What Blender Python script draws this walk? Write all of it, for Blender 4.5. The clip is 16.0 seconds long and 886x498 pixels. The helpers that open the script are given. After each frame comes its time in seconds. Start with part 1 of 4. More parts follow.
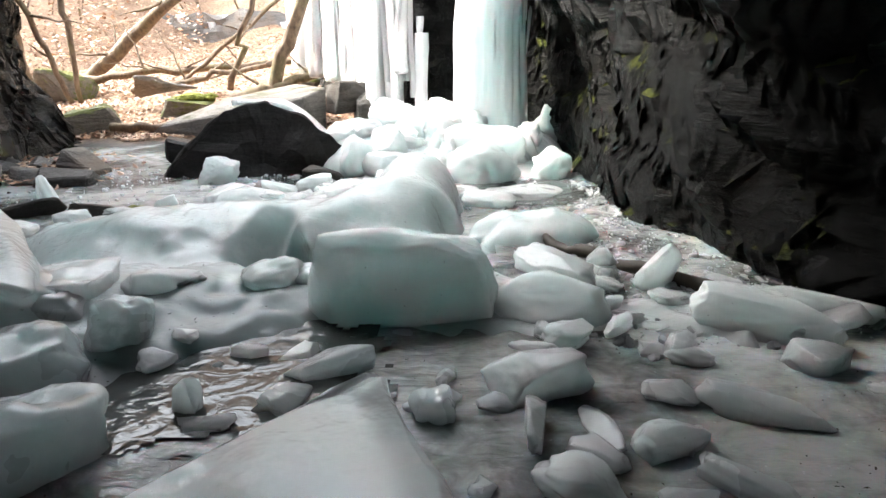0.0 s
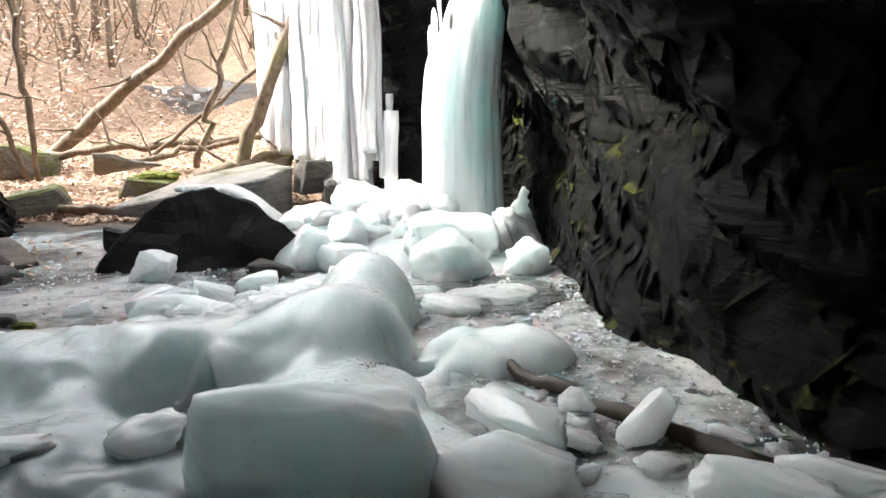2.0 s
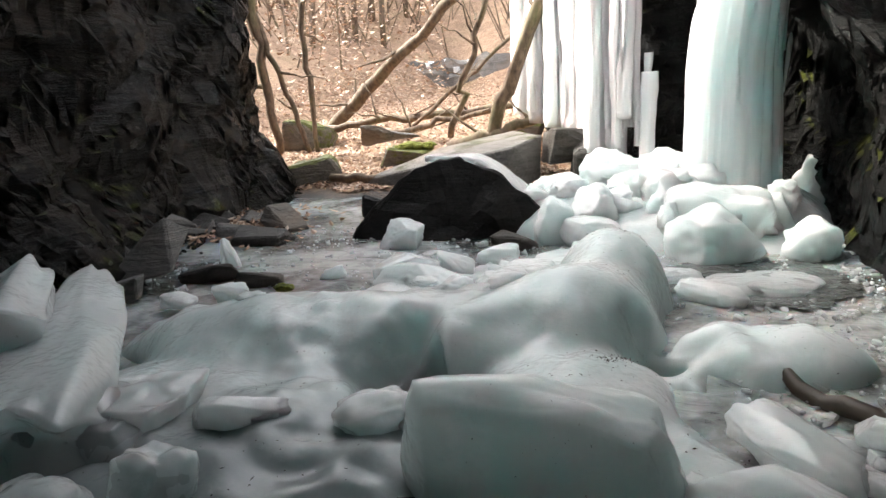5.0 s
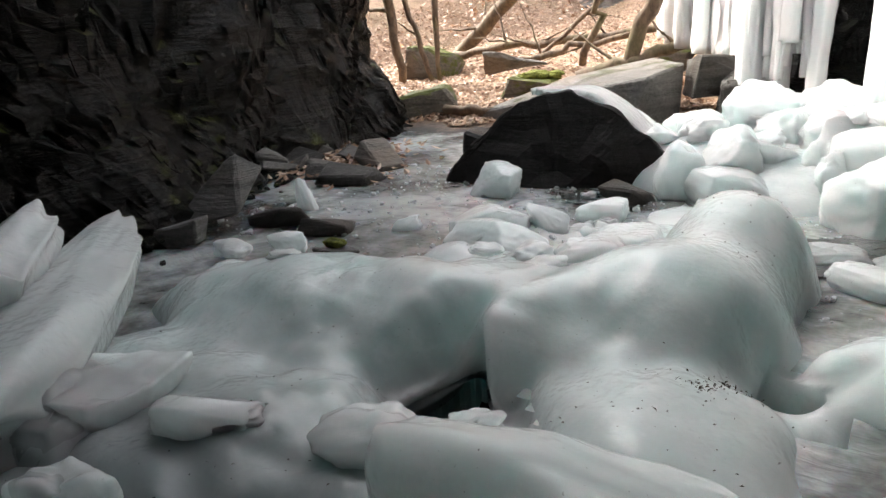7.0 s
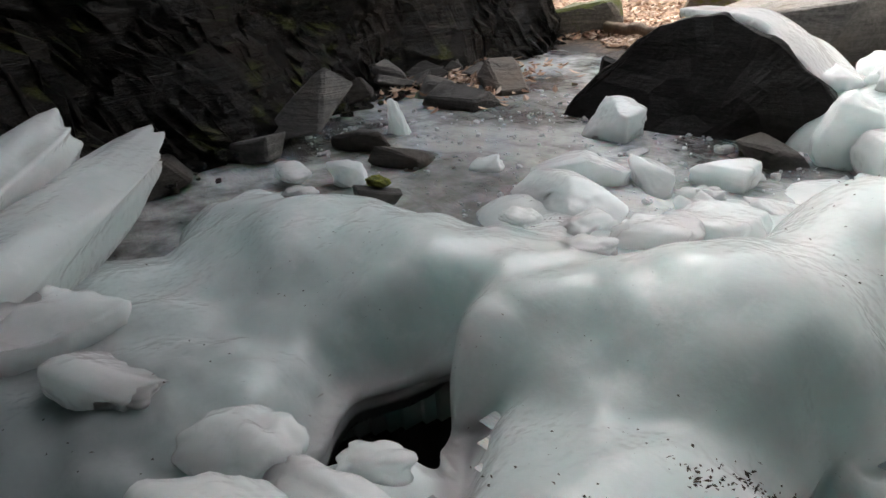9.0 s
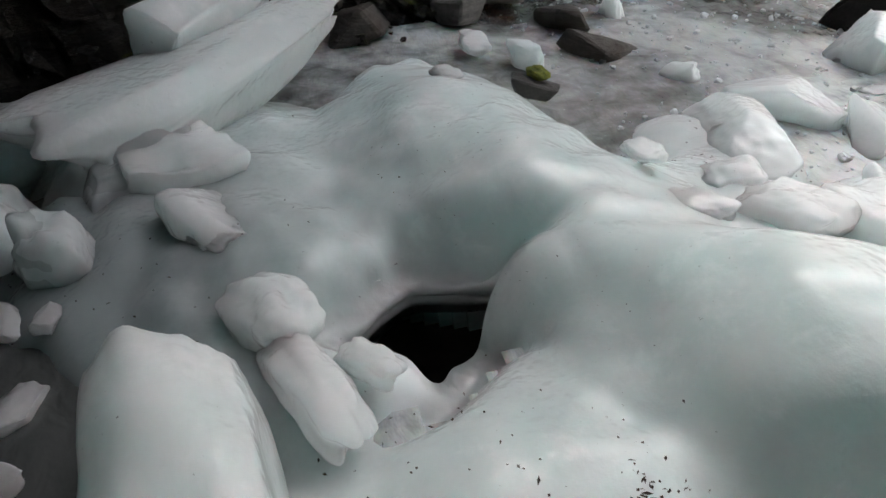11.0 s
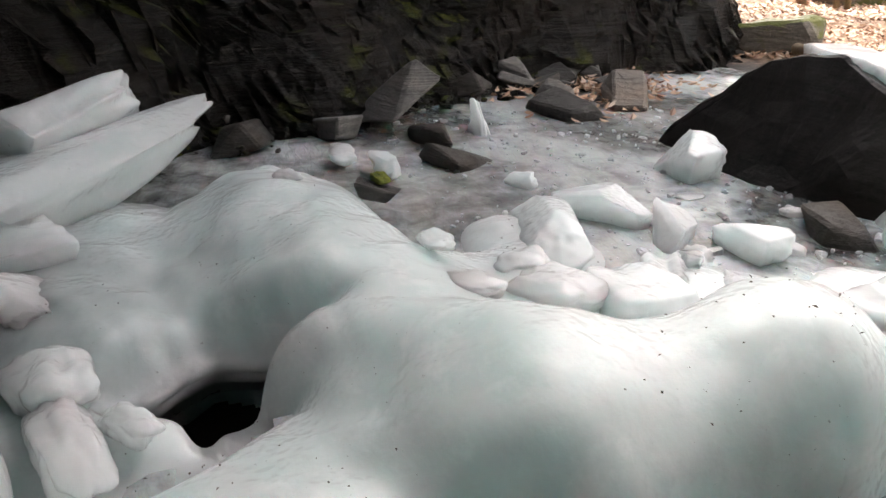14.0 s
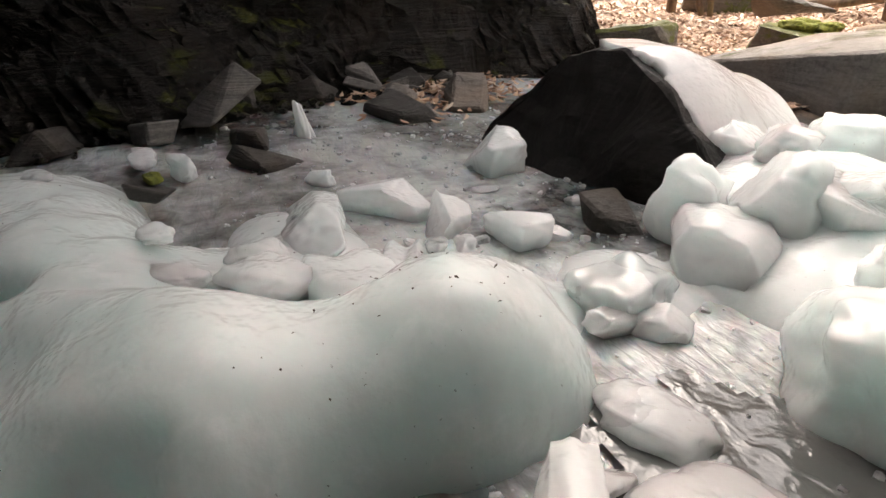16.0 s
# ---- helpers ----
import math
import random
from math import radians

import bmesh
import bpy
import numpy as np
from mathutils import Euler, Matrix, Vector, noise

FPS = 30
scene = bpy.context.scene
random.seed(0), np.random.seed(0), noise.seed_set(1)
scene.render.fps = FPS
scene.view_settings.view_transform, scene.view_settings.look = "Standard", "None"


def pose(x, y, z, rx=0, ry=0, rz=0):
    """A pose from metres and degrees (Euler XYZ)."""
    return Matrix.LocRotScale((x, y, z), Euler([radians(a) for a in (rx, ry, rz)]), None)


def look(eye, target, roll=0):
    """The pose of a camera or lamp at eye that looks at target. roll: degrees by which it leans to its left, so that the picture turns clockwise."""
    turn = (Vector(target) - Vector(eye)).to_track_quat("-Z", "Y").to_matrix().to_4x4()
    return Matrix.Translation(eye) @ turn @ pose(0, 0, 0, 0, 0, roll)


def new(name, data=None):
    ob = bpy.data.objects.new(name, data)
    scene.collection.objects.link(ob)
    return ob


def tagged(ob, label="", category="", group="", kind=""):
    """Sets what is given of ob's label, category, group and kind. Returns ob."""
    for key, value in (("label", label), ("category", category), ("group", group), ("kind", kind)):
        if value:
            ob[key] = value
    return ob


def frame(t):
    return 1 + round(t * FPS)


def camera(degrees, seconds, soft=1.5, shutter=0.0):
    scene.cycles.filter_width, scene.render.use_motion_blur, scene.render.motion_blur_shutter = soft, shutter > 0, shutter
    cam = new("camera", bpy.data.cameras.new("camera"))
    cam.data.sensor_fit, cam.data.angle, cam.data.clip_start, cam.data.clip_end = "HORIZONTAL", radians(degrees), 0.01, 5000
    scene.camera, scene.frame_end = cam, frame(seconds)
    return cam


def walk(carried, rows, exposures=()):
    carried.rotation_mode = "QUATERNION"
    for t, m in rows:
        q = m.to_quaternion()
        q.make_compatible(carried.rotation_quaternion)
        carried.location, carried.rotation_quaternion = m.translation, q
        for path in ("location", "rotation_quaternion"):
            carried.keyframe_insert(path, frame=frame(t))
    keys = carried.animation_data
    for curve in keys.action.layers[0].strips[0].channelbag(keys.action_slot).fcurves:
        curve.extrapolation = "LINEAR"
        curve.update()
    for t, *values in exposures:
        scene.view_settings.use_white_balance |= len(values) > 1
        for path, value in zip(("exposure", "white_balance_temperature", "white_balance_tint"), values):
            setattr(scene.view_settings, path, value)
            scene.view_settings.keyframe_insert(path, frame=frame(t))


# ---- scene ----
import collections
cam = camera(66.7, 16.0)
PATH = [
    (0, (0.213, 0.233, 1.12), (0.153, 2.146, 0.538), -0.8),
    (0.5, (0.342, 0.425, 1.131), (0.283, 2.343, 0.568), -1.1),
    (1, (0.402, 0.634, 1.17), (0.333, 2.577, 0.703), -1.0),
    (1.5, (0.423, 0.84, 1.195), (0.355, 2.794, 0.773), -0.9),
    (2, (0.436, 0.942, 1.225), (0.396, 2.902, 0.827), -0.9),
    (2.5, (0.435, 0.899, 1.271), (0.79, 2.831, 0.894), -0.0),
    (3, (0.484, 0.878, 1.284), (0.922, 2.805, 0.98), -0.7),
    (3.5, (0.475, 0.89, 1.223), (0.851, 2.835, 0.951), -1.1),
    (4, (0.49, 1.007, 1.181), (0.398, 2.982, 0.882), -2.1),
    (4.5, (0.426, 1.171, 1.175), (-0.074, 3.069, 0.795), -2.9),
    (5, (0.421, 1.255, 1.191), (-0.334, 3.049, 0.732), -3.4),
    (7.5, (0.461, 2.284, 1.129), (-0.707, 3.766, 0.466), -3.9),
    (8, (0.573, 2.53, 1.127), (-0.679, 3.93, 0.44), -3.5),
    (8.5, (0.557, 2.654, 1.137), (-0.788, 3.943, 0.408), -3.4),
    (9, (0.538, 2.788, 1.1), (-0.908, 3.889, 0.265), -3.3),
    (9.5, (0.564, 2.929, 1.093), (-0.923, 3.816, 0.092), -3.7),
    (10, (0.612, 3.062, 1.139), (-0.903, 3.707, 0.003), -4.3),
    (12.5, (0.774, 3.387, 1.22), (-0.896, 3.533, 0.129), -0.0),
    (13, (0.893, 3.446, 1.214), (-0.834, 3.626, 0.221), 0.4),
    (13.5, (0.965, 3.536, 1.221), (-0.78, 3.872, 0.303), 0.7),
    (14, (1.0, 3.661, 1.197), (-0.718, 4.204, 0.329), 0.5),
    (14.5, (1.121, 3.809, 1.187), (-0.569, 4.486, 0.359), 0.6),
    (15, (1.195, 3.936, 1.119), (-0.486, 4.662, 0.315), 0.7),
    (15.5, (1.221, 4.112, 1.1), (-0.46, 4.831, 0.289), 0.6),
    (16, (1.244, 4.337, 1.1), (-0.438, 5.043, 0.279), 0.5),
]
EXPO = [(0, 3.2, 6350, 7), (1.5, 3.0, 6350, 7), (3, 2.65, 6350, 7), (5, 2.5, 6500, 8), (8.5, 2.45, 6550, 9), (10, 2.6, 6550, 9), (12.5, 2.85, 6500, 9), (14, 2.95, 6800, 13), (15, 2.75, 7100, 15), (16, 2.35, 7250, 15)]
walk(cam, [(t, look(eye, target, roll)) for t, eye, target, roll in PATH], EXPO)

# ---- light ----
SUN_EL, SUN_AZ = 42.0, -78.0   # degrees; azimuth from ahead (+y) towards +x
world = bpy.data.worlds.new("winter_sky")
scene.world = world
world.use_nodes = True
wn = world.node_tree.nodes
sky = wn.new("ShaderNodeTexSky")
sky.sky_type, sky.sun_disc = "NISHITA", False
sky.sun_elevation, sky.sun_rotation = radians(SUN_EL), radians(SUN_AZ)
sky.air_density, sky.dust_density, sky.ozone_density = 1.0, 5.0, 0.6
wn["Background"].inputs["Strength"].default_value = 0.15
pale = wn.new("ShaderNodeHueSaturation")   # thin high cloud takes the blue out of the sky
pale.inputs["Saturation"].default_value = 0.35
world.node_tree.links.new(sky.outputs[0], pale.inputs["Color"])
world.node_tree.links.new(pale.outputs[0], wn["Background"].inputs["Color"])
sun = new("sun", bpy.data.lights.new("sun", "SUN"))
sun.data.energy, sun.data.angle, sun.data.color = 1.6, radians(12), (1.0, 0.93, 0.82)
_d = Vector((math.sin(radians(SUN_AZ)) * math.cos(radians(SUN_EL)), math.cos(radians(SUN_AZ)) * math.cos(radians(SUN_EL)), math.sin(radians(SUN_EL))))
sun.matrix_world = look(_d * 60, (0, 0, 0))


# ---- materials ----
def material(name, build):
    m = bpy.data.materials.new(name)
    m.use_nodes = True
    build(m.node_tree, m.node_tree.nodes["Principled BSDF"])
    return m


def nd(nt, kind, **values):
    n = nt.nodes.new("ShaderNode" + kind)
    for key, value in values.items():
        n.inputs[key].default_value = value
    return n


def coords(nt, scale=(1, 1, 1), rot=(0, 0, 0)):
    geo = nt.nodes.new("ShaderNodeNewGeometry")
    mp = nd(nt, "Mapping", Scale=scale, Rotation=rot)
    nt.links.new(geo.outputs["Position"], mp.inputs["Vector"])
    return mp.outputs[0]


def noise_tex(nt, co, scale, detail=5.0, rough=0.55, distortion=0.0):
    n = nd(nt, "TexNoise", Scale=scale, Detail=detail, Roughness=rough, Distortion=distortion)
    nt.links.new(co, n.inputs["Vector"])
    return n.outputs["Fac"]


def ramp(nt, fac, *stops):
    r = nt.nodes.new("ShaderNodeValToRGB")
    while len(r.color_ramp.elements) < len(stops):
        r.color_ramp.elements.new(0.5)
    for e, (p, c) in zip(r.color_ramp.elements, stops):
        e.position = p
        e.color = (c, c, c, 1) if isinstance(c, (int, float)) else (*c, 1)
    nt.links.new(fac, r.inputs[0])
    return r.outputs[0]


def mix(nt, fac, a, b, mode="MIX"):
    m = nt.nodes.new("ShaderNodeMix")
    m.data_type, m.blend_type = "RGBA", mode
    for sock, v in ((m.inputs[0], fac), (m.inputs[6], a), (m.inputs[7], b)):
        if isinstance(v, (int, float)):
            sock.default_value = v
        elif isinstance(v, tuple):
            sock.default_value = (*v, 1)
        else:
            nt.links.new(v, sock)
    return m.outputs[2]


def math_node(nt, op, a, b):
    m = nt.nodes.new("ShaderNodeMath")
    m.operation = op
    for sock, v in zip(m.inputs, (a, b)):
        if isinstance(v, (int, float)):
            sock.default_value = v
        else:
            nt.links.new(v, sock)
    return m.outputs[0]


def bump(nt, bsdf, height, strength, distance, under=None):
    b = nd(nt, "Bump", Strength=strength, Distance=distance)
    nt.links.new(height, b.inputs["Height"])
    if under is not None:
        nt.links.new(under, b.inputs["Normal"])
    nt.links.new(b.outputs[0], bsdf.inputs["Normal"])
    return b.outputs[0]


def upward(nt):
    geo = nt.nodes.new("ShaderNodeNewGeometry")
    s = nt.nodes.new("ShaderNodeSeparateXYZ")
    nt.links.new(geo.outputs["Normal"], s.inputs[0])
    return s.outputs[2]


def island_random(nt):
    return nt.nodes.new("ShaderNodeNewGeometry").outputs["Random Per Island"]


def object_random(nt):
    return nt.nodes.new("ShaderNodeObjectInfo").outputs["Random"]


def ice_material(name, deep, milky, rough, streak=None, sss=0.9, speckle=True, clear=0.0, zone=None):
    def build(nt, b):
        co = coords(nt, streak or (1, 1, 1))
        cloud = noise_tex(nt, co, 2.2, 4, 0.55, 0.15)
        fine = noise_tex(nt, co, 26, 6, 0.65)
        col = mix(nt, ramp(nt, cloud, (0.32, 0.0), (0.7, 1.0)), deep, milky)
        col = mix(nt, ramp(nt, fine, (0.45, 0.0), (0.8, 0.16)), col, (0.92, 0.94, 0.94))
        # trapped white bubbles and healed cracks inside the ice
        veil = noise_tex(nt, co, 5.5, 6, 0.68, 0.2)
        col = mix(nt, ramp(nt, veil, (0.54, 0.0), (0.66, 0.4)), col, (0.92, 0.94, 0.94))
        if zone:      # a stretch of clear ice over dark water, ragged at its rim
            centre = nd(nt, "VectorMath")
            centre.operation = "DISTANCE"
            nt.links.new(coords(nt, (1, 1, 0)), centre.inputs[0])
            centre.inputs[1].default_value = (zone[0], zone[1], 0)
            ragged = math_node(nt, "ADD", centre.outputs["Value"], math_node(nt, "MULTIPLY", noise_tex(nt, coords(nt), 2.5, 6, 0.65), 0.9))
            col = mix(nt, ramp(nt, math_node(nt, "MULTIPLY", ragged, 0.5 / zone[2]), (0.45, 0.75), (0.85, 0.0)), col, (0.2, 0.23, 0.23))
        if speckle:
            dirt = noise_tex(nt, coords(nt), 70, 3, 0.6)
            patch = noise_tex(nt, coords(nt), 1.7, 3, 0.5)
            fac = math_node(nt, "MULTIPLY", ramp(nt, dirt, (0.7, 0.0), (0.74, 0.8)), ramp(nt, patch, (0.45, 0.0), (0.65, 1.0)))
            col = mix(nt, fac, col, (0.045, 0.04, 0.03))
        nt.links.new(col, b.inputs["Base Color"])
        b.inputs["Transmission Weight"].default_value = clear
        b.inputs["IOR"].default_value = 1.31
        b.inputs["Subsurface Weight"].default_value = sss
        b.inputs["Subsurface Radius"].default_value = (0.8, 0.97, 0.95)
        b.inputs["Subsurface Scale"].default_value = 0.4
        b.inputs["Coat Weight"].default_value = 0.7
        b.inputs["Coat IOR"].default_value = 1.33
        b.inputs["Coat Roughness"].default_value = 0.1
        nt.links.new(ramp(nt, cloud, (0.35, rough * 0.7), (0.7, rough * 1.3)), b.inputs["Roughness"])
        # the body scatters softly; ripples and crystals show in its wet skin alone
        soft = nd(nt, "Bump", Strength=0.25, Distance=0.02)
        nt.links.new(noise_tex(nt, co, 8, 4, 0.5), soft.inputs["Height"])
        soft = soft.outputs[0]
        where = ramp(nt, noise_tex(nt, coords(nt), 2.6, 4, 0.6), (0.47, 0.04), (0.6, 1.0))
        bump(nt, b, math_node(nt, "MULTIPLY", noise_tex(nt, co, 24, 5, 0.6), where), 0.22, 0.01)
        glint = nd(nt, "Bump", Strength=0.85, Distance=0.02)
        nt.links.new(math_node(nt, "MULTIPLY", noise_tex(nt, coords(nt), 30, 1, 0.5), where), glint.inputs["Height"])
        nt.links.new(soft, glint.inputs["Normal"])
        nt.links.new(glint.outputs[0], b.inputs["Coat Normal"])
    return material(name, build)


ICE = ice_material("milky_ice", (0.66, 0.73, 0.72), (0.79, 0.84, 0.83), 0.4)
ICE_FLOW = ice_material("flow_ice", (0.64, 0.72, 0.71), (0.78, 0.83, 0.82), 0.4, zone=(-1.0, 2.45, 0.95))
ICE_GREY = ice_material("grey_ice", (0.52, 0.57, 0.57), (0.68, 0.73, 0.73), 0.3, clear=0.15)
ICE_BLUE = ice_material("blue_green_ice", (0.8, 0.87, 0.88), (0.86, 0.9, 0.905), 0.3, (5, 5, 0.35), speckle=False)
ICE_WHITE = ice_material("white_fall_ice", (0.74, 0.78, 0.79), (0.88, 0.9, 0.9), 0.35, (3.5, 3.5, 0.4), speckle=False)


def _pond(nt, b):
    co = coords(nt)
    patch = noise_tex(nt, co, 1.15, 5, 0.55, 0.6)
    small = noise_tex(nt, co, 9, 5, 0.6, 0.5)
    fac = math_node(nt, "ADD", math_node(nt, "MULTIPLY", patch, 0.75), math_node(nt, "MULTIPLY", small, 0.3))
    milk = ramp(nt, fac, (0.4, 0.08), (0.52, 0.6), (0.66, 1.0))
    col = mix(nt, milk, (0.09, 0.096, 0.096), (0.68, 0.72, 0.715))
    silt = noise_tex(nt, co, 0.55, 3, 0.5)
    col = mix(nt, ramp(nt, silt, (0.42, 0.0), (0.62, 0.5)), col, (0.44, 0.41, 0.38))
    vor = nd(nt, "TexVoronoi", Scale=38.0)
    nt.links.new(co, vor.inputs["Vector"])
    bub = ramp(nt, vor.outputs["Distance"], (0.12, 1.0), (0.2, 0.0))
    col = mix(nt, math_node(nt, "MULTIPLY", bub, ramp(nt, small, (0.52, 0.0), (0.62, 0.55))), col, (0.85, 0.88, 0.88))
    nt.links.new(col, b.inputs["Base Color"])
    b.inputs["IOR"].default_value = 1.33
    b.inputs["Specular IOR Level"].default_value = 1.0
    nt.links.new(ramp(nt, fac, (0.46, 0.02), (0.6, 0.26)), b.inputs["Roughness"])
    b.inputs["Subsurface Weight"].default_value = 0.25
    b.inputs["Subsurface Scale"].default_value = 0.05
    wave = noise_tex(nt, coords(nt, (0.55, 1.6, 1), (0, 0, 0.25)), 11, 3, 0.5, 0.9)
    first = bump(nt, b, wave, 0.55, 0.025)
    bump(nt, b, noise_tex(nt, co, 45, 4, 0.6), 0.2, 0.006, first)
    # clear ice lets the sunk blocks show through
    see = nt.nodes.new("ShaderNodeBsdfTransparent")
    see.inputs[0].default_value = (0.86, 0.92, 0.92, 1)
    both = nt.nodes.new("ShaderNodeMixShader")
    nt.links.new(ramp(nt, fac, (0.44, 0.6), (0.58, 0.97)), both.inputs[0])
    nt.links.new(see.outputs[0], both.inputs[1])
    nt.links.new(b.outputs[0], both.inputs[2])
    nt.links.new(both.outputs[0], nt.nodes["Material Output"].inputs["Surface"])


POND = material("frozen_stream_ice", _pond)


def rock_material(name, dark, light, moss, wet=0.35, dip=0.35, layers=0.5, shine=0.2):
    def build(nt, b):
        co = coords(nt)
        strata = noise_tex(nt, coords(nt, (0.8, 0.35, 4.5), (dip, dip * 0.6, 0)), 2.2, 8, 0.7, 1.1)
        thin = noise_tex(nt, coords(nt, (1.2, 0.5, 14), (dip, dip * 0.6, 0)), 2.6, 6, 0.65, 0.8)
        grain = noise_tex(nt, co, 30, 6, 0.7)
        big = noise_tex(nt, co, 1.3, 4, 0.55)
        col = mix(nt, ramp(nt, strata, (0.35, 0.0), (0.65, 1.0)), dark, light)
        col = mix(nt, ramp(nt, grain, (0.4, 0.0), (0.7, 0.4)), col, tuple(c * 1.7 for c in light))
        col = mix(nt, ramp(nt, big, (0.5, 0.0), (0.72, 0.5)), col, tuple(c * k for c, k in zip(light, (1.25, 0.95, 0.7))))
        if moss > 0:
            m = math_node(nt, "ADD", math_node(nt, "MULTIPLY", upward(nt), 0.3), noise_tex(nt, co, 2.2, 6, 0.65))
            col = mix(nt, ramp(nt, m, (0.86 - moss * 0.5, 0.0), (0.95 - moss * 0.5, 0.9)), col, mix(nt, grain, tuple(c * min(1, 0.3 + moss) for c in (0.045, 0.055, 0.012)), tuple(c * min(1, 0.2 + moss) for c in (0.19, 0.21, 0.03))))
        nt.links.new(col, b.inputs["Base Color"])
        nt.links.new(ramp(nt, big, (0.35, wet * 0.7), (0.7, min(0.9, wet * 2.0))), b.inputs["Roughness"])
        b.inputs["Specular IOR Level"].default_value = shine
        one = bump(nt, b, strata, layers, 0.06)
        two = bump(nt, b, thin, layers, 0.05, one)
        bump(nt, b, grain, 0.6, 0.012, two)
    return material(name, build)


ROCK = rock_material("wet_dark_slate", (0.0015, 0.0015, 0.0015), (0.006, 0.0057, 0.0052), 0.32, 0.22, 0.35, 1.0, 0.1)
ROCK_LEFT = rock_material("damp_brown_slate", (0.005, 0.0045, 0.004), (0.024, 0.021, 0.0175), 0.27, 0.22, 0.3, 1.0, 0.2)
BOULDER = rock_material("wet_black_boulder", (0.007, 0.0065, 0.006), (0.02, 0.018, 0.017), 0.0, 0.5, layers=0.15)
SLATE = rock_material("dark_slate_stone", (0.03, 0.028, 0.026), (0.09, 0.083, 0.076), 0.0, 0.4)
STONE = rock_material("grey_slate_stone", (0.09, 0.085, 0.08), (0.22, 0.205, 0.19), 0.0, 0.45)
MOSSY = rock_material("mossy_stone", (0.07, 0.065, 0.055), (0.17, 0.15, 0.13), 0.62, 0.6)
SLAB = rock_material("grey_slab_stone", (0.08, 0.075, 0.07), (0.19, 0.175, 0.165), 0.1, 0.4)


def _soil(nt, b):
    co = coords(nt)
    n = noise_tex(nt, co, 16, 6, 0.7)
    big = noise_tex(nt, co, 0.5, 4)
    n = math_node(nt, "ADD", math_node(nt, "MULTIPLY", n, 0.6), math_node(nt, "MULTIPLY", noise_tex(nt, co, 1.8, 6, 0.7), 0.4))
    leaf = ramp(nt, n, (0.3, (0.06, 0.042, 0.03)), (0.45, (0.22, 0.135, 0.085)), (0.58, (0.38, 0.25, 0.165)), (0.75, (0.55, 0.41, 0.3)))
    col = mix(nt, ramp(nt, big, (0.5, 0.0), (0.75, 0.5)), leaf, (0.24, 0.19, 0.1))
    s = nt.nodes.new("ShaderNodeSeparateXYZ")
    nt.links.new(co, s.inputs[0])
    edge = math_node(nt, "ADD", s.outputs[2], math_node(nt, "MULTIPLY", n, 0.08))
    col = mix(nt, ramp(nt, edge, (0.05, 0.0), (0.1, 1.0)), (0.03, 0.026, 0.022), col)
    nt.links.new(col, b.inputs["Base Color"])
    b.inputs["Roughness"].default_value = 0.85
    bump(nt, b, n, 0.8, 0.04)


SOIL = material("leaf_covered_ground", _soil)


def _leaf(nt, b):
    r = island_random(nt)
    nt.links.new(ramp(nt, r, (0.0, (0.16, 0.085, 0.05)), (0.35, (0.34, 0.19, 0.115)), (0.7, (0.52, 0.34, 0.215)), (1.0, (0.68, 0.54, 0.42))), b.inputs["Base Color"])
    b.inputs["Roughness"].default_value = 0.55


LEAF = material("dry_beech_leaf", _leaf)


def _bark(nt, b):
    n = noise_tex(nt, coords(nt, (1, 1, 0.4)), 14, 6, 0.7)
    big = noise_tex(nt, coords(nt), 2, 4)
    col = ramp(nt, n, (0.3, (0.06, 0.04, 0.028)), (0.7, (0.26, 0.18, 0.12)))
    col = mix(nt, ramp(nt, big, (0.5, 0.0), (0.7, 0.4)), col, (0.16, 0.17, 0.06))
    nt.links.new(col, b.inputs["Base Color"])
    b.inputs["Roughness"].default_value = 0.8
    bump(nt, b, n, 0.8, 0.02)


BARK = material("damp_bark", _bark)


def _moss(nt, b):
    n = noise_tex(nt, coords(nt), 40, 5, 0.7)
    nt.links.new(ramp(nt, n, (0.3, (0.06, 0.075, 0.012)), (0.7, (0.3, 0.32, 0.05))), b.inputs["Base Color"])
    b.inputs["Roughness"].default_value = 0.95
    bump(nt, b, n, 1.0, 0.03)


def _water(nt, b):
    n = noise_tex(nt, coords(nt), 1.8, 3)
    nt.links.new(mix(nt, n, (0.03, 0.032, 0.03), (0.16, 0.165, 0.16)), b.inputs["Base Color"])
    b.inputs["Roughness"].default_value = 0.03
    b.inputs["IOR"].default_value = 1.33
    b.inputs["Specular IOR Level"].default_value = 1.0
    one = bump(nt, b, noise_tex(nt, coords(nt, (1, 1.25, 1)), 10, 2, 0.4, 0.6), 0.6, 0.02)
    bump(nt, b, noise_tex(nt, coords(nt), 40, 2, 0.5), 0.25, 0.006, one)


WATER = material("clear_melt_water", _water)
MOSS = material("green_moss", _moss)


def _debris(nt, b):
    nt.links.new(ramp(nt, island_random(nt), (0, (0.012, 0.01, 0.008)), (1, (0.07, 0.05, 0.03))), b.inputs["Base Color"])
    b.inputs["Roughness"].default_value = 0.6


DEBRIS = material("wet_plant_debris", _debris)


# ---- builders ----
def mesh_of(name, verts, faces, mat, smooth=False):
    me = bpy.data.meshes.new(name)
    me.from_pydata([tuple(v) for v in verts], [], [tuple(f) for f in faces])
    me.materials.append(mat)
    if smooth:
        me.polygons.foreach_set("use_smooth", [True] * len(me.polygons))
    me.update()
    return me


def bm_mesh(name, bm, mat, smooth=True):
    me = bpy.data.meshes.new(name)
    bm.to_mesh(me)
    bm.free()
    me.materials.append(mat)
    if smooth:
        me.polygons.foreach_set("use_smooth", [True] * len(me.polygons))
    return me


def thing(name, at, label, category, group="", kind=""):
    e = new(name)
    e.location = at
    e.empty_display_size = 0.1
    return tagged(e, label, category, group, kind)


